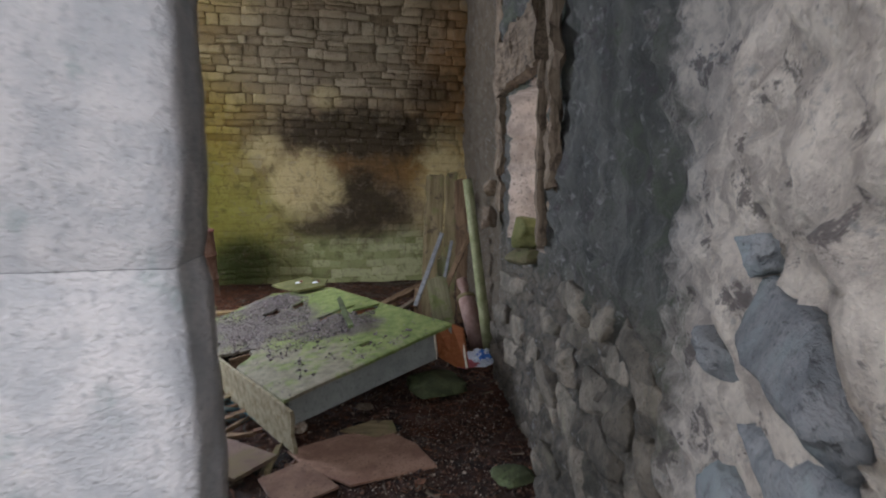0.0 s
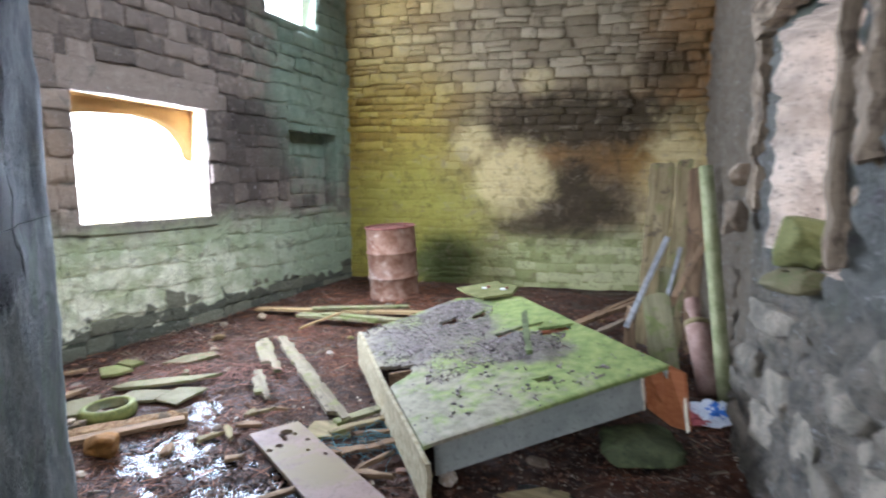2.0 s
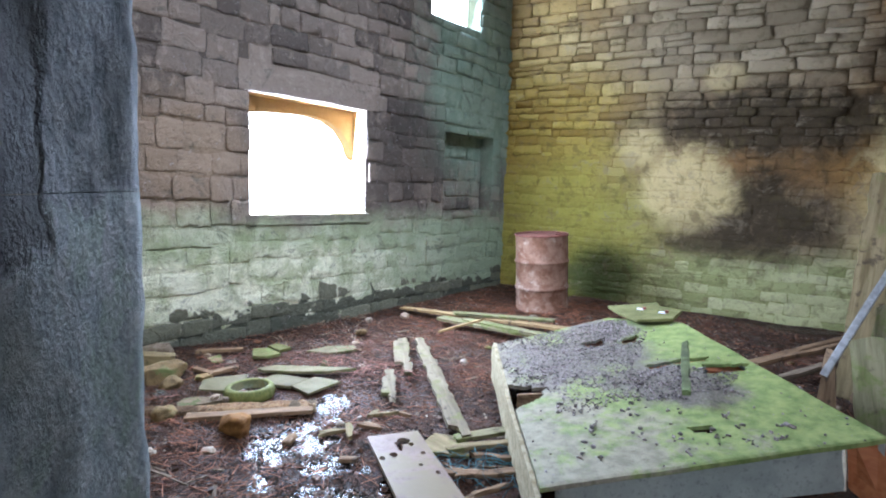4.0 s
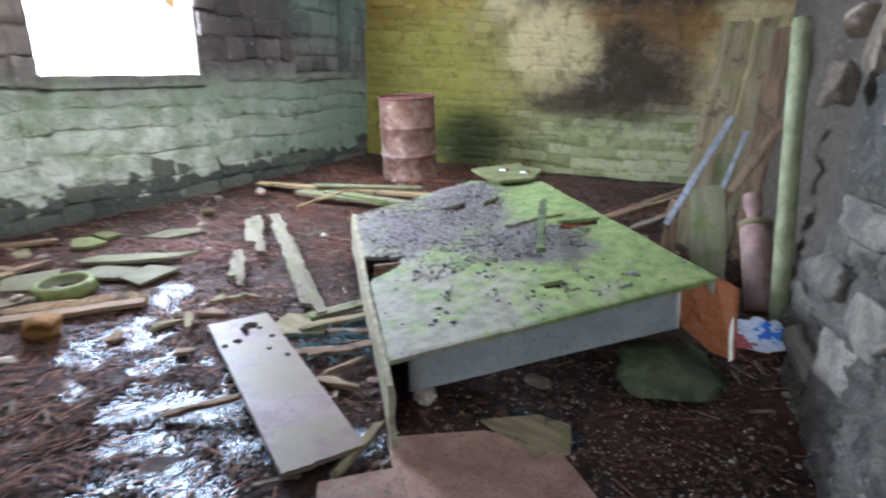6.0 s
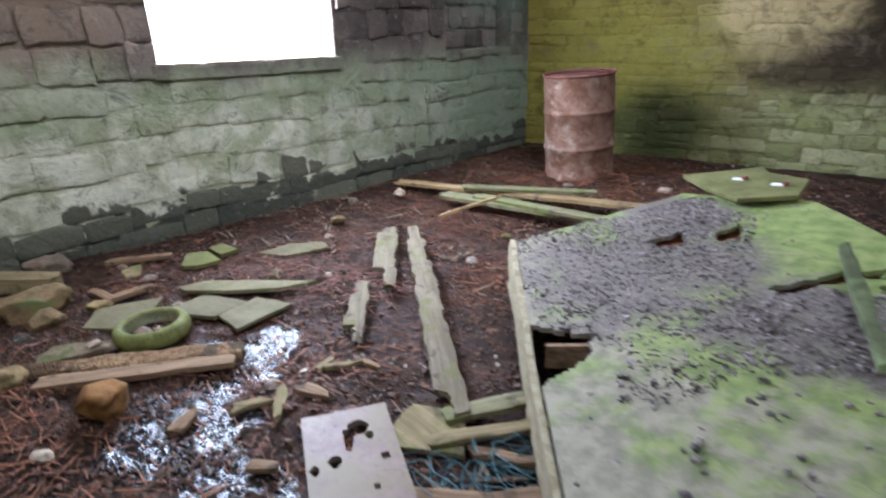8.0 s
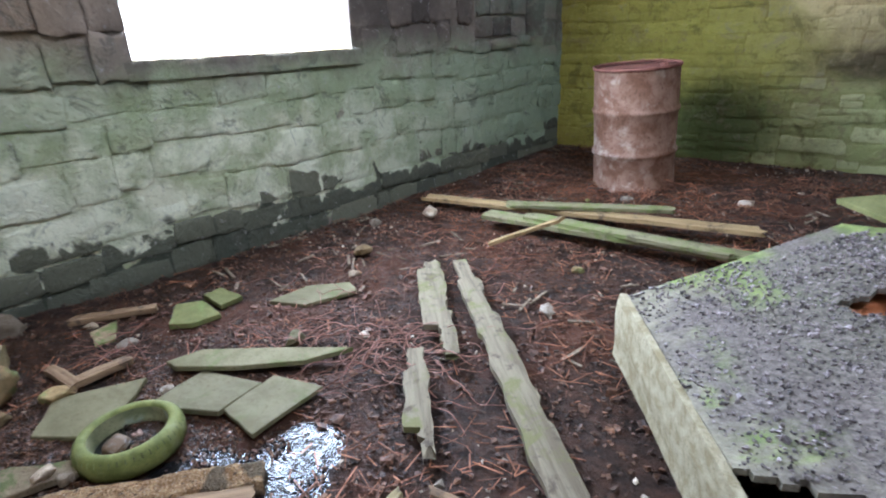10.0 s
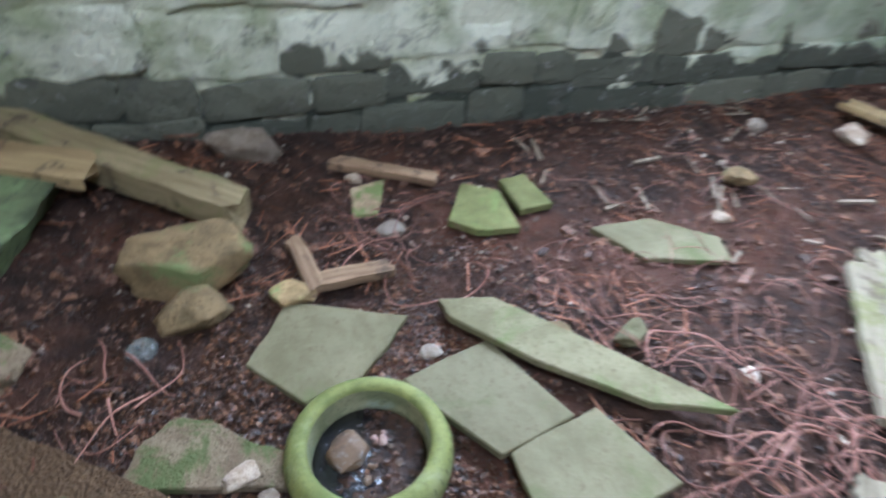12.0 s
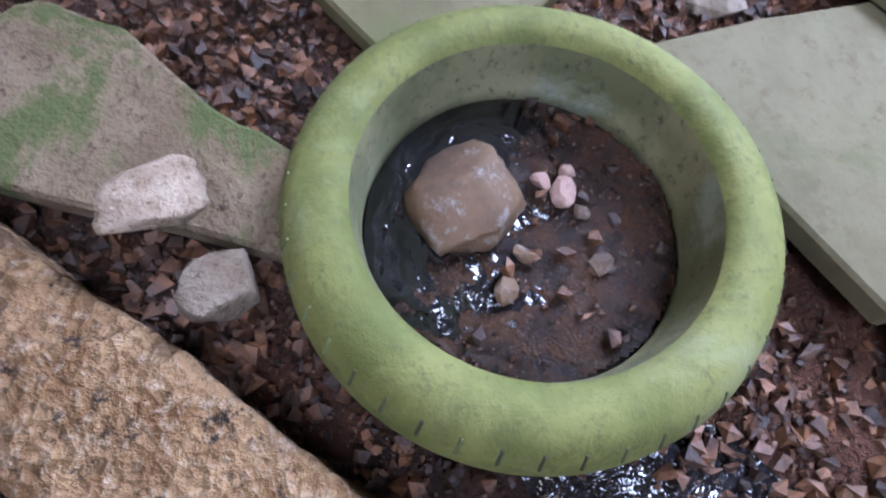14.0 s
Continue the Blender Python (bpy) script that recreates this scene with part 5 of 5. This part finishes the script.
plank("stick", (-3.79, 3.37, 0.05), (-3.61, 3.42, 0.05), 0.045, 0.03, M_BROWN_WOOD, "yellowish stick end by stones", "stick")
plank("stick", (-3.62, 3.42, 0.05), (-3.65, 3.60, 0.05), 0.045, 0.03, M_BROWN_WOOD, "short brown stick on earth", "stick")
plank("stick", (-1.55, 3.42, 0.06), (-1.72, 3.22, 0.02), 0.035, 0.02, M_BROWN_WOOD, "dark splinter of wood in the puddle", "stick")
plank("stick", (-1.0, 3.36, 0.03), (-1.04, 3.62, 0.05), 0.03, 0.02, M_OCHRE_BOARD, "pale splinter of wood lying flat", "stick")


for n, (x, y, l, w, a) in enumerate(((-2.28, 3.80, 0.13, 0.05, 20), (-2.40, 3.60, 0.10, 0.06, 70), (-2.46, 3.41, 0.09, 0.05, 120), (-2.33, 3.69, 0.16, 0.04, -30), (-2.08, 3.52, 0.10, 0.045, 40), (-2.36, 3.95, 0.11, 0.03, 55), (-2.30, 4.04, 0.12, 0.025, 10), (-2.42, 3.92, 0.09, 0.028, 100))):
    dx, dy, z = math.cos(radians(a)) * l / 2, math.sin(radians(a)) * l / 2, max(floor_z(x, y), 0.0) + 0.014
    plank("wood_chunk", (x - dx, y - dy, z), (x + dx, y + dy, z + 0.006), w, 0.022, M_OCHRE_BOARD if n % 2 else M_BROWN_WOOD, "broken chunk of sodden wood by the puddle", "wood chunk", ragged=0.03, group="chunks of wood", taper=0.35)
for x, y, l, w, a in ((-1.66, 3.80, 0.24, 0.05, 35), (-1.52, 3.92, 0.30, 0.06, 48), (-1.60, 4.06, 0.2, 0.045, 30), (-1.42, 3.82, 0.18, 0.04, 70), (-1.75, 3.70, 0.16, 0.035, 20), (-1.34, 3.72, 0.2, 0.04, 10)):
    dx, dy, z = math.cos(radians(a)) * l / 2, math.sin(radians(a)) * l / 2, max(floor_z(x, y), 0.0) + 0.02
    plank("wood_chunk", (x - dx, y - dy, z), (x + dx, y + dy, z + 0.02), w, 0.026, M_BROWN_WOOD, "brown splintered wood among blue twine", "wood chunk", ragged=0.04, group="chunks of wood", taper=0.4)


def holed_board():
    """The pink board with knocked holes, lying by the puddle."""
    p, q = Vector((-2.10, 3.81, 0.050)), Vector((-1.05, 3.36, 0.055))
    m = along(p, q)
    length, w = (q - p).length, 0.275
    na, nb = 160, 46
    holes = [(0.10, 0.03, 0.035, 0.035), (0.145, -0.005, 0.05, 0.016), (0.145, 0.06, 0.018, 0.012), (0.23, -0.055, 0.026, 0.02), (0.25, -0.115, 0.02, 0.014), (0.25, 0.09, 0.016, 0.014), (0.45, 0.10, 0.016, 0.011), (0.36, 0.045, 0.012, 0.01)]
    bm = bmesh.new()
    up, lo = {}, {}
    for i in range(na + 1):
        for j in range(nb + 1):
            x, y = length * i / na, w * (j / nb - 0.5)
            x += 0.008 * noise.noise((y * 30, 2.0, 1.0)) if i in (0, na) else 0
            up[i, j], lo[i, j] = bm.verts.new((x, y, 0.01)), bm.verts.new((x, y, -0.01))
    keep = set()
    for i in range(na):
        for j in range(nb):
            x, y = length * (i + 0.5) / na, w * ((j + 0.5) / nb - 0.5)
            if not any(((x - hx) / rx) ** 2 + ((y - hy) / ry) ** 2 < 1 + 0.5 * noise.noise((x * 50, y * 50, 0)) for hx, hy, rx, ry in holes):
                keep.add((i, j))
    for i, j in keep:
        bm.faces.new((up[i, j], up[i + 1, j], up[i + 1, j + 1], up[i, j + 1]))
        bm.faces.new((lo[i, j], lo[i, j + 1], lo[i + 1, j + 1], lo[i + 1, j]))
        for di, dj, a, b in ((-1, 0, (i, j), (i, j + 1)), (1, 0, (i + 1, j), (i + 1, j + 1)), (0, -1, (i, j), (i + 1, j)), (0, 1, (i, j + 1), (i + 1, j + 1))):
            if (i + di, j + dj) not in keep:
                bm.faces.new((up[a], up[b], lo[b], lo[a]))
    ob = link_mesh("board", bm, M_PINK_BOARD, smooth=False)
    ob.matrix_world = m
    tagged(ob, "pinkish board with knocked holes lying by the puddle", "board")


holed_board()
slab("board_piece", [(-0.99, 3.59), (-0.74, 3.82), (-0.50, 3.90), (-0.30, 3.75), (-0.16, 3.53), (-0.55, 3.30), (-0.80, 3.42)], 0.018, 0.015, M_TERRACOTTA, "sodden brown board pressed into the floor", "board", seed=14)
slab("board_piece", [(-0.78, 3.86), (-0.62, 4.02), (-0.50, 4.03), (-0.44, 3.88), (-0.55, 3.80)], 0.024, 0.012, M_OCHRE_BOARD, "ochre scrap of board on the floor", "board", seed=15)
slab("board_piece", [(-1.02, 3.30), (-0.86, 3.50), (-0.60, 3.28), (-0.80, 3.05)], 0.022, 0.014, M_TERRACOTTA, "sodden brown board pressed into the floor", "board", seed=16)

# ---- things leaning in the corner ----
LN = dict(group="things leaning in the corner")


def pole():
    p, q = Vector((0.045, 5.42, 0.02)), Vector((-0.165, 5.72, 1.50))
    ob = link_mesh("pole", lathe([(0.0, 0.0), (0.044, 0.0), (0.045, 0.3), (0.043, 0.9), (0.042, (q - p).length), (0.0, (q - p).length)], 20, False), M_POLE)
    ob.matrix_world = Matrix.Translation(p) @ (q - p).to_track_quat("Z", "Y").to_matrix().to_4x4()
    tagged(ob, "thick pale green pole leaning in the corner", "pole", **LN)
    p, q = Vector((-0.05, 5.60, 0.02)), Vector((-0.235, 6.02, 0.56))
    ob = thing("clay_pipe", Matrix.Translation(p) @ (q - p).to_track_quat("Z", "Y").to_matrix().to_4x4(), "brown clay pipe with a yellowish collar, leaning", "pipe", **LN)
    h = (q - p).length
    part("tube", lathe([(0.0, 0), (0.075, 0), (0.08, h * 0.5), (0.078, h * 0.72), (0.0, h * 0.72)], 28, False), M_CLAY, ob, smooth=True)
    part("collar", lathe([(0.078, h * 0.70), (0.086, h * 0.71), (0.086, h * 0.745), (0.07, h * 0.76), (0.0, h * 0.76)], 28, False), M_OCHRE_BOARD, ob, "yellowish collar", smooth=True)
    part("neck", lathe([(0.036, h * 0.75), (0.040, h * 0.86), (0.052, h * 0.9), (0.050, h), (0.0, h)], 24, False), M_CLAY, ob, smooth=True)


pole()
plank("board", (-0.62, 6.55, 0.04), (-0.58, 6.75, 1.55), 0.20, 0.03, M_OCHRE_BOARD, "tall ochre board leaning in the corner", "board", up=(0.1, -1, 0), ragged=0.04, **LN)
plank("board", (-0.42, 6.50, 0.04), (-0.40, 6.70, 1.56), 0.13, 0.03, M_OCHRE_BOARD, "tall ochre board leaning in the corner", "board", up=(0.1, -1, 0), ragged=0.04, **LN)
plank("board", (-0.26, 6.40, 0.04), (-0.30, 6.62, 1.50), 0.12, 0.03, M_BROWN_WOOD, "tall brown board leaning in the corner", "board", up=(0.1, -1, 0), ragged=0.04, **LN)
plank("board", (-0.36, 5.86, 0.02), (-0.50, 6.14, 0.54), 0.20, 0.03, M_GREEN_PLANK, "wide green board leaning behind the cabinet", "board", up=(0.1, -1, 0.3), **LN)
plank("board", (-0.44, 6.22, 0.04), (-0.45, 6.34, 0.72), 0.13, 0.03, M_GREEN_PLANK, "green board leaning behind the cabinet", "board", up=(0.1, -1, 0.3), **LN)
plank("board", (-0.66, 6.05, 0.03), (-0.70, 6.22, 0.42), 0.12, 0.03, M_BROWN_WOOD, "reddish broken board leaning behind the cabinet", "board", up=(0.1, -1, 0.3), taper=0.6, **LN)
plank("metal_bar", (-0.70, 6.10, 0.28), (-0.47, 6.42, 0.97), 0.042, 0.02, M_METAL, "grey galvanised metal strip leaning", "metal strip", up=(0, -1, 0.4), ragged=0.003, **LN)
plank("metal_bar", (-0.44, 6.20, 0.45), (-0.37, 6.42, 0.89), 0.03, 0.015, M_METAL, "short grey metal strip leaning", "metal strip", up=(0, -1, 0.4), ragged=0.003, **LN)
plank("stick", (-0.52, 6.0, 0.2), (-0.16, 6.5, 1.02), 0.05, 0.03, M_BROWN_WOOD, "brown stick leaning across the boards", "stick", up=(0, -1, 0.4), **LN)
plank("stick", (-1.28, 6.55, 0.10), (-0.75, 7.55, 0.30), 0.06, 0.05, M_BROWN_WOOD, "dark stick lying behind the cabinet", "stick")
plank("stick", (-1.20, 6.50, 0.14), (-0.60, 7.45, 0.34), 0.04, 0.04, M_BROWN_WOOD, "dark stick lying behind the cabinet", "stick")
plank("stick", (-1.0, 6.35, 0.12), (-0.55, 7.2, 0.30), 0.05, 0.04, M_OLD_POST, "dark stick lying behind the cabinet", "stick")


def bag():
    ob = thing("plastic_bag", pose(-0.02, 5.16, 0.03, 0, 0, 20), "crumpled white plastic bag with blue print", "plastic bag")
    for n, (x, y, z, s, m, label) in enumerate(((0, 0, 0.05, (0.12, 0.09, 0.06), M_PLASTIC, ""), (0.02, -0.035, 0.075, (0.07, 0.06, 0.035), M_BLUE, "blue print"), (-0.12, -0.05, 0.03, (0.09, 0.06, 0.035), M_RED, "red print"))):
        bm = rock_mesh(s, 3.0 + n * 5, 0.1, 0.35, level=4)
        bmesh.ops.translate(bm, verts=bm.verts, vec=(x, y, z))
        part("film", roughened(bm, 0.012, 28, n), m, ob, label)


bag()

# ---- litter ----
def chips(name, spots, material, label, flat=0.45, seed=1):
    """Many small angular bits in one mesh: spots of (x, y, z, size)."""
    r = np.random.RandomState(seed)
    n = len(spots)
    s = np.array(spots)
    cube = np.array([(x, y, z) for x in (-1, 1) for y in (-1, 1) for z in (-1, 1)], float)
    v = cube[None] * r.uniform(0.12, 1.0, (n, 8, 3)) * np.array((1.0, 0.75, flat))
    a, b, c = r.uniform(0, 2 * np.pi, n), r.uniform(-0.5, 0.5, n), r.uniform(-0.5, 0.5, n)
    rz = np.stack([np.stack([np.cos(a), -np.sin(a), 0 * a], -1), np.stack([np.sin(a), np.cos(a), 0 * a], -1), np.stack([0 * a, 0 * a, 1 + 0 * a], -1)], 1)
    rx = np.stack([np.stack([1 + 0 * b, 0 * b, 0 * b], -1), np.stack([0 * b, np.cos(b), -np.sin(b)], -1), np.stack([0 * b, np.sin(b), np.cos(b)], -1)], 1)
    v = np.einsum("nij,nkj->nki", rz @ rx, v) * s[:, None, 3:4] + s[:, None, :3]
    quads = np.array(((0, 1, 3, 2), (4, 6, 7, 5), (0, 4, 5, 1), (2, 3, 7, 6), (0, 2, 6, 4), (1, 5, 7, 3)))
    faces = (quads[None] + 8 * np.arange(n)[:, None, None]).reshape(-1, 4)
    me = bpy.data.meshes.new(name)
    me.from_pydata(v.reshape(-1, 3).tolist(), [], faces.tolist())
    me.materials.append(material)
    return tagged(new(name, me), label, "litter", kind="stuff")


def on_slab(x, y):
    return -4.1 < x < 0 and y < 4.4 and any(inside(x, y, c) for c in FLAT)


def under_cabinet(x, y):
    return -2.3 < x < -0.1 and 3.62 < y < 5.6 and (y - 3.64) > -0.94 * (x + 1.02) and (y - 3.64) > 1.23 * (x + 1.02)


def strewn(n, size, seed, where, height=0.3):
    r = random.Random(seed)
    out = []
    while len(out) < n:
        x, y = r.uniform(-4.6, 0.45), r.uniform(2.0, 8.3)
        if r.random() > where(x, y) or math.hypot(x + 3.158, y - 3.492) < 0.155:
            continue
        if (floor_z(x, y) < -0.004 and r.random() < 0.6) or on_slab(x, y) or (math.hypot(x + 3.158, y - 3.4) < 0.5 and r.random() < 0.5):
            continue
        s = r.uniform(*size) * (2.0 if r.random() < 0.04 else 1) * (0.3 if math.hypot(x + 3.158, y - 3.4) < 0.6 else 1)
        out.append((x, y, floor_z(x, y) + s * height, s))
    return out


def patchy(scale, seed, low=-0.1):
    return lambda x, y: max(0.0, min(1.0, (noise.noise((x * scale, y * scale, seed)) - low) * 3))


chips("dirt", strewn(30000, (0.004, 0.014), 1, lambda x, y: 0.35 + 0.65 * patchy(3.0, 7.0, -0.25)(x, y)), M_CHIP, "dark crumbs of earth and rotten wood", 0.6, 1)
chips("bark", strewn(4500, (0.007, 0.019), 31, lambda x, y: 0.2 + 0.8 * patchy(2.2, 11.0, -0.1)(x, y)), M_BARK, "flakes of rotten bark and wood in the earth", 0.35, 31)
chips("gravel", strewn(1500, (0.005, 0.013), 2, patchy(1.5, 3.0)), M_PALE_CHIP, "pale grit and splinters in the earth", 0.6, 2)
chips("gravel", strewn(2600, (0.002, 0.0065), 23, lambda x, y: 0.9 * math.exp(-((x + 0.35) ** 2 / 0.3 + (y - 3.75) ** 2 / 0.7))), M_PALE_CHIP, "pale grit trodden into the doorway's earth", 0.5, 23)
r5 = random.Random(5)
silt = []
while len(silt) < 6500:
    x, y = r5.uniform(-3.1, -0.9), r5.uniform(2.7, 4.0)
    if puddle_depth(x, y) < 0.1 or floor_z(x, y) > 0.004 or on_slab(x, y) or r5.random() > 0.12 + 2.2 * noise.noise((x * 7, y * 7, 4.0)):
        continue
    s = 0.002 + 0.008 * r5.random() ** 2
    silt.append((x, y, s * 0.2, s))
chips("puddle_dirt", silt, M_CRUMB, "dark crumbs of earth breaking the puddle's surface", 0.8, 7)
near = []
while len(near) < 21000:
    x, y = r5.gauss(-3.2, 0.28), r5.gauss(3.4, 0.32)
    if math.hypot(x + 3.158, y - 3.492) < 0.155 or r5.random() > 0.6 + noise.noise((x * 6, y * 6, 2)) or on_slab(x, y) or (floor_z(x, y) < -0.004 and r5.random() < 0.65):
        continue
    s = 0.0013 + 0.008 * r5.random() ** 4
    near.append((x, y, floor_z(x, y) + s * 0.4, s))
chips("fine_dirt", near, M_CRUMB, "fine dark crumbs of earth and bark", 0.9, 5)
well = []
for i in range(420):
    a, d = r5.uniform(0, 6.28), 0.101 * math.sqrt(r5.random())
    x, y = d * math.cos(a), d * math.sin(a)
    if y > 0.002 - 0.5 * max(0.0, x - 0.01) + 0.03 * noise.noise((x * 40, y * 40, 0)):
        s = 0.0010 + 0.0075 * r5.random() ** 6
        well.append((-3.158 + x, 3.492 + y, 0.031 + s * 0.3, s))
chips("tyre_litter", well, M_CRUMB, "wet brown crumbs inside the tyre", 0.9, 6)


def straws(name, n, seed, where, length, width, material, label):
    r = np.random.RandomState(seed)
    verts, faces = [], []
    while len(verts) < n * 8:
        x, y = r.uniform(-4.6, 0.3), r.uniform(2.1, 8.0)
        if r.uniform() > where(x, y) or math.hypot(x + 3.158, y - 3.492) < 0.42:
            continue
        a, dip, l, w = r.uniform(0, math.pi), r.normal(0, 0.10), r.uniform(*length) / 2, r.uniform(*width) / 2
        if (floor_z(x, y) < -0.004 and r.uniform() < 0.35) or on_slab(x, y):
            continue
        c, s = math.cos(a), math.sin(a)
        z = floor_z(x, y) + 0.006 + r.uniform(0, 0.018)
        base = len(verts)
        for i in (-1, 1):
            for j in (-1, 1):
                for k in (-1, 1):
                    px, py = i * l, j * w
                    verts.append((x + px * c - py * s, y + px * s + py * c, z + px * math.sin(dip) + k * w * 0.5))
        faces += [tuple(base + q for q in f) for f in ((0, 1, 3, 2), (4, 6, 7, 5), (0, 4, 5, 1), (2, 3, 7, 6), (0, 2, 6, 4), (1, 5, 7, 3))]
    me = bpy.data.meshes.new(name)
    me.from_pydata(verts, [], faces)
    me.materials.append(material)
    return tagged(new(name, me), label, "litter", kind="stuff")


def straw_where(x, y):
    v = 0.08 + 0.9 * noise.noise((x * 1.9, y * 1.9, 8.0))
    v += 0.9 * math.exp(-((x + 3.4) ** 2 + (y - 6.6) ** 2) / 0.8) + 0.8 * math.exp(-((x + 2.3) ** 2 + (y - 2.7) ** 2) / 0.5)
    v += 0.6 * math.exp(-((x + 2.35) ** 2 + (y - 3.6) ** 2) / 0.15) - 1.2 * (under_cabinet(x, y))
    return max(0.02, min(1.0, v)) * (0.3 if y < 4.3 and x > -1.0 else 1.0)


straws("straw", 6500, 11, straw_where, (0.02, 0.13), (0.0018, 0.0048), M_STRAW, "reddish-brown rotten straw")
straws("splinters", 300, 12, lambda x, y: patchy(1.1, 5.0)(x, y) * (math.hypot(x + 3.3, y - 3.4) > 1.0), (0.04, 0.16), (0.006, 0.016), M_OLD_POST, "splinters of brown wood")


def roots(name, n, seed, centre, spread, length, radius, material, label, lift=0.03):
    """Tangled thin strands lying on the floor."""
    r = random.Random(seed)
    verts, faces = [], []
    for _ in range(n):
        x, y = r.gauss(centre[0], spread[0]), r.gauss(centre[1], spread[1])
        a, turn = r.uniform(0, 6.28), r.uniform(-0.25, 0.25)
        rad, step = r.uniform(*radius), 0.018
        count = int(r.uniform(*length) / step)
        h0 = r.uniform(0.004, lift)
        rows = []
        for i in range(count + 1):
            turn = max(-0.35, min(0.35, turn * 0.9 + r.uniform(-0.12, 0.12)))
            a += turn
            x, y = x + step * math.cos(a), y + step * math.sin(a)
            if x < -4.35 or math.hypot(x + 3.158, y - 3.492) < 0.17 or on_slab(x, y):
                break
            z = floor_z(x, y) + h0 + 0.012 * math.sin(i * 0.6 + h0 * 400)
            w = rad * (1 - 0.6 * i / count)
            nx, ny = -math.sin(a), math.cos(a)
            base = len(verts)
            verts += [(x + nx * w, y + ny * w, z), (x, y, z + w), (x - nx * w, y - ny * w, z), (x, y, z - w)]
            rows.append(base)
        for p, q in zip(rows, rows[1:]):
            faces += [(p + j, p + (j + 1) % 4, q + (j + 1) % 4, q + j) for j in range(4)]
    me = bpy.data.meshes.new(name)
    me.from_pydata(verts, [], faces)
    me.polygons.foreach_set("use_smooth", [True] * len(me.polygons))
    me.materials.append(material)
    return tagged(new(name, me), label, "roots", kind="stuff")


roots("roots", 70, 3, (-3.36, 4.22), (0.24, 0.24), (0.12, 0.6), (0.0012, 0.003), M_ROOT, "tangle of pinkish thin roots", 0.05)
roots("roots", 22, 4, (-3.88, 3.62), (0.08, 0.08), (0.1, 0.3), (0.0015, 0.003), M_ROOT, "curled pinkish roots by the wall", 0.04)
roots("roots", 16, 5, (-3.36, 3.02), (0.05, 0.05), (0.06, 0.22), (0.0015, 0.0035), M_ROOT, "thin reddish roots among stones", 0.04)
roots("roots", 36, 6, (-3.6, 4.9), (0.45, 0.5), (0.15, 0.5), (0.0012, 0.003), M_ROOT, "scattered reddish roots", 0.04)
roots("roots", 110, 7, (-3.2, 6.7), (0.6, 0.35), (0.15, 0.5), (0.002, 0.005), M_STRAW, "heap of rusty roots round the drum", 0.07)
roots("roots", 60, 8, (-2.98, 4.36), (0.13, 0.08), (0.12, 0.45), (0.002, 0.0045), M_ROOT, "pinkish roots across the planks", 0.08)
roots("twine", 70, 9, (-1.62, 3.98), (0.11, 0.09), (0.1, 0.4), (0.0015, 0.003), M_NET, "tangle of blue twine beside the cabinet", 0.05)


# ---- droppings and dirt on the cabinet ----
def cabinet_litter():
    r = random.Random(31)
    n = (NR - NL).cross(FL - NL).normalized()
    out = []
    while len(out) < 8000:
        a, b = r.random(), r.random()
        p = top_point(a, b)
        q = p + noise.noise_vector(p * 5) * 0.09
        if r.random() > (1.0 if inside(q.x, q.y, CRUST) else 0.02) or any(inside(p.x, p.y, h) for h in HOLES):
            continue
        s = (0.002 + 0.0065 * r.random() ** 2) * (1.7 if r.random() < 0.03 else 1)
        out.append((*(p + n * (s * 0.4)), s))
    for _ in range(26):
        a, b = r.uniform(0.08, 0.8), r.uniform(0.05, 0.5)
        for _ in range(r.randrange(3, 9)):
            p = top_point(a + r.gauss(0, 0.014), b + r.gauss(0, 0.012))
            s = r.uniform(0.006, 0.014)
            out.append((*(p + n * s * 0.5), s))
    chips("droppings", out, M_LITTER, "grey dried droppings and crumbs on the cabinet", 0.7, 9)


cabinet_litter()

# ---- stones of the back wall and the window wall ----
meshes = [stone_mesh("stone", 100 + i, M_BACK) for i in range(14)]
lay(wall_back, BACK, courses(-0.05, 4.75, 0.02, HIGH, (0.085, 0.185), (0.12, 0.44), [(3.70, 3.83, 2.27, 2.50), (3.28, 3.5, 3.70, 3.80)], 5, -0.012, 0.22), meshes, 0.006, 0.028, lambda u, z: z < 1.9, 6, "upper_stones", (2.1, 0.6))
meshes = [stone_mesh("stone", 200 + i, M_LEFT) for i in range(14)]
openings = [WINDOW, UPPER, NICHE, (0.95, 2.45, 2.11, 2.36), (4.45, 4.62, 2.02, 2.22), (4.64, 4.76, 1.2, 1.56), (0.95, 1.07, 0.38, 0.50)]
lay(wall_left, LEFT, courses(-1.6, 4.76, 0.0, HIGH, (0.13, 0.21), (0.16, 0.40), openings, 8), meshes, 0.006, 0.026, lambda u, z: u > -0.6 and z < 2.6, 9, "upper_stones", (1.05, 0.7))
inner = [(u, z, w, h) for u, z, w, h in courses(NICHE[0], NICHE[1], NICHE[2], NICHE[3], (0.16, 0.22), (0.2, 0.4), [], 18)]
for u, z, w, h in inner:
    ob = new("stone", meshes[int(u * 50) % 14])
    ob.parent = wall_left
    ob.matrix_basis = pose(u, -0.205, z) @ Matrix.Diagonal((w - 0.02, 0.03, h - 0.02, 1))
for name, (u0, u1, z0, z1) in (("lintel", (0.94, 2.46, 2.115, 2.355)), ("sill", (1.0, 2.36, 1.0, 1.085))):
    bm = bmesh.new()
    box(bm, u0, u1, -0.02, 0.03, z0, z1)
    bmesh.ops.subdivide_edges(bm, edges=bm.edges, cuts=6, use_grid_fill=True)
    part(name, roughened(bm, 0.012, 7, z0), M_LEFT, wall_left)
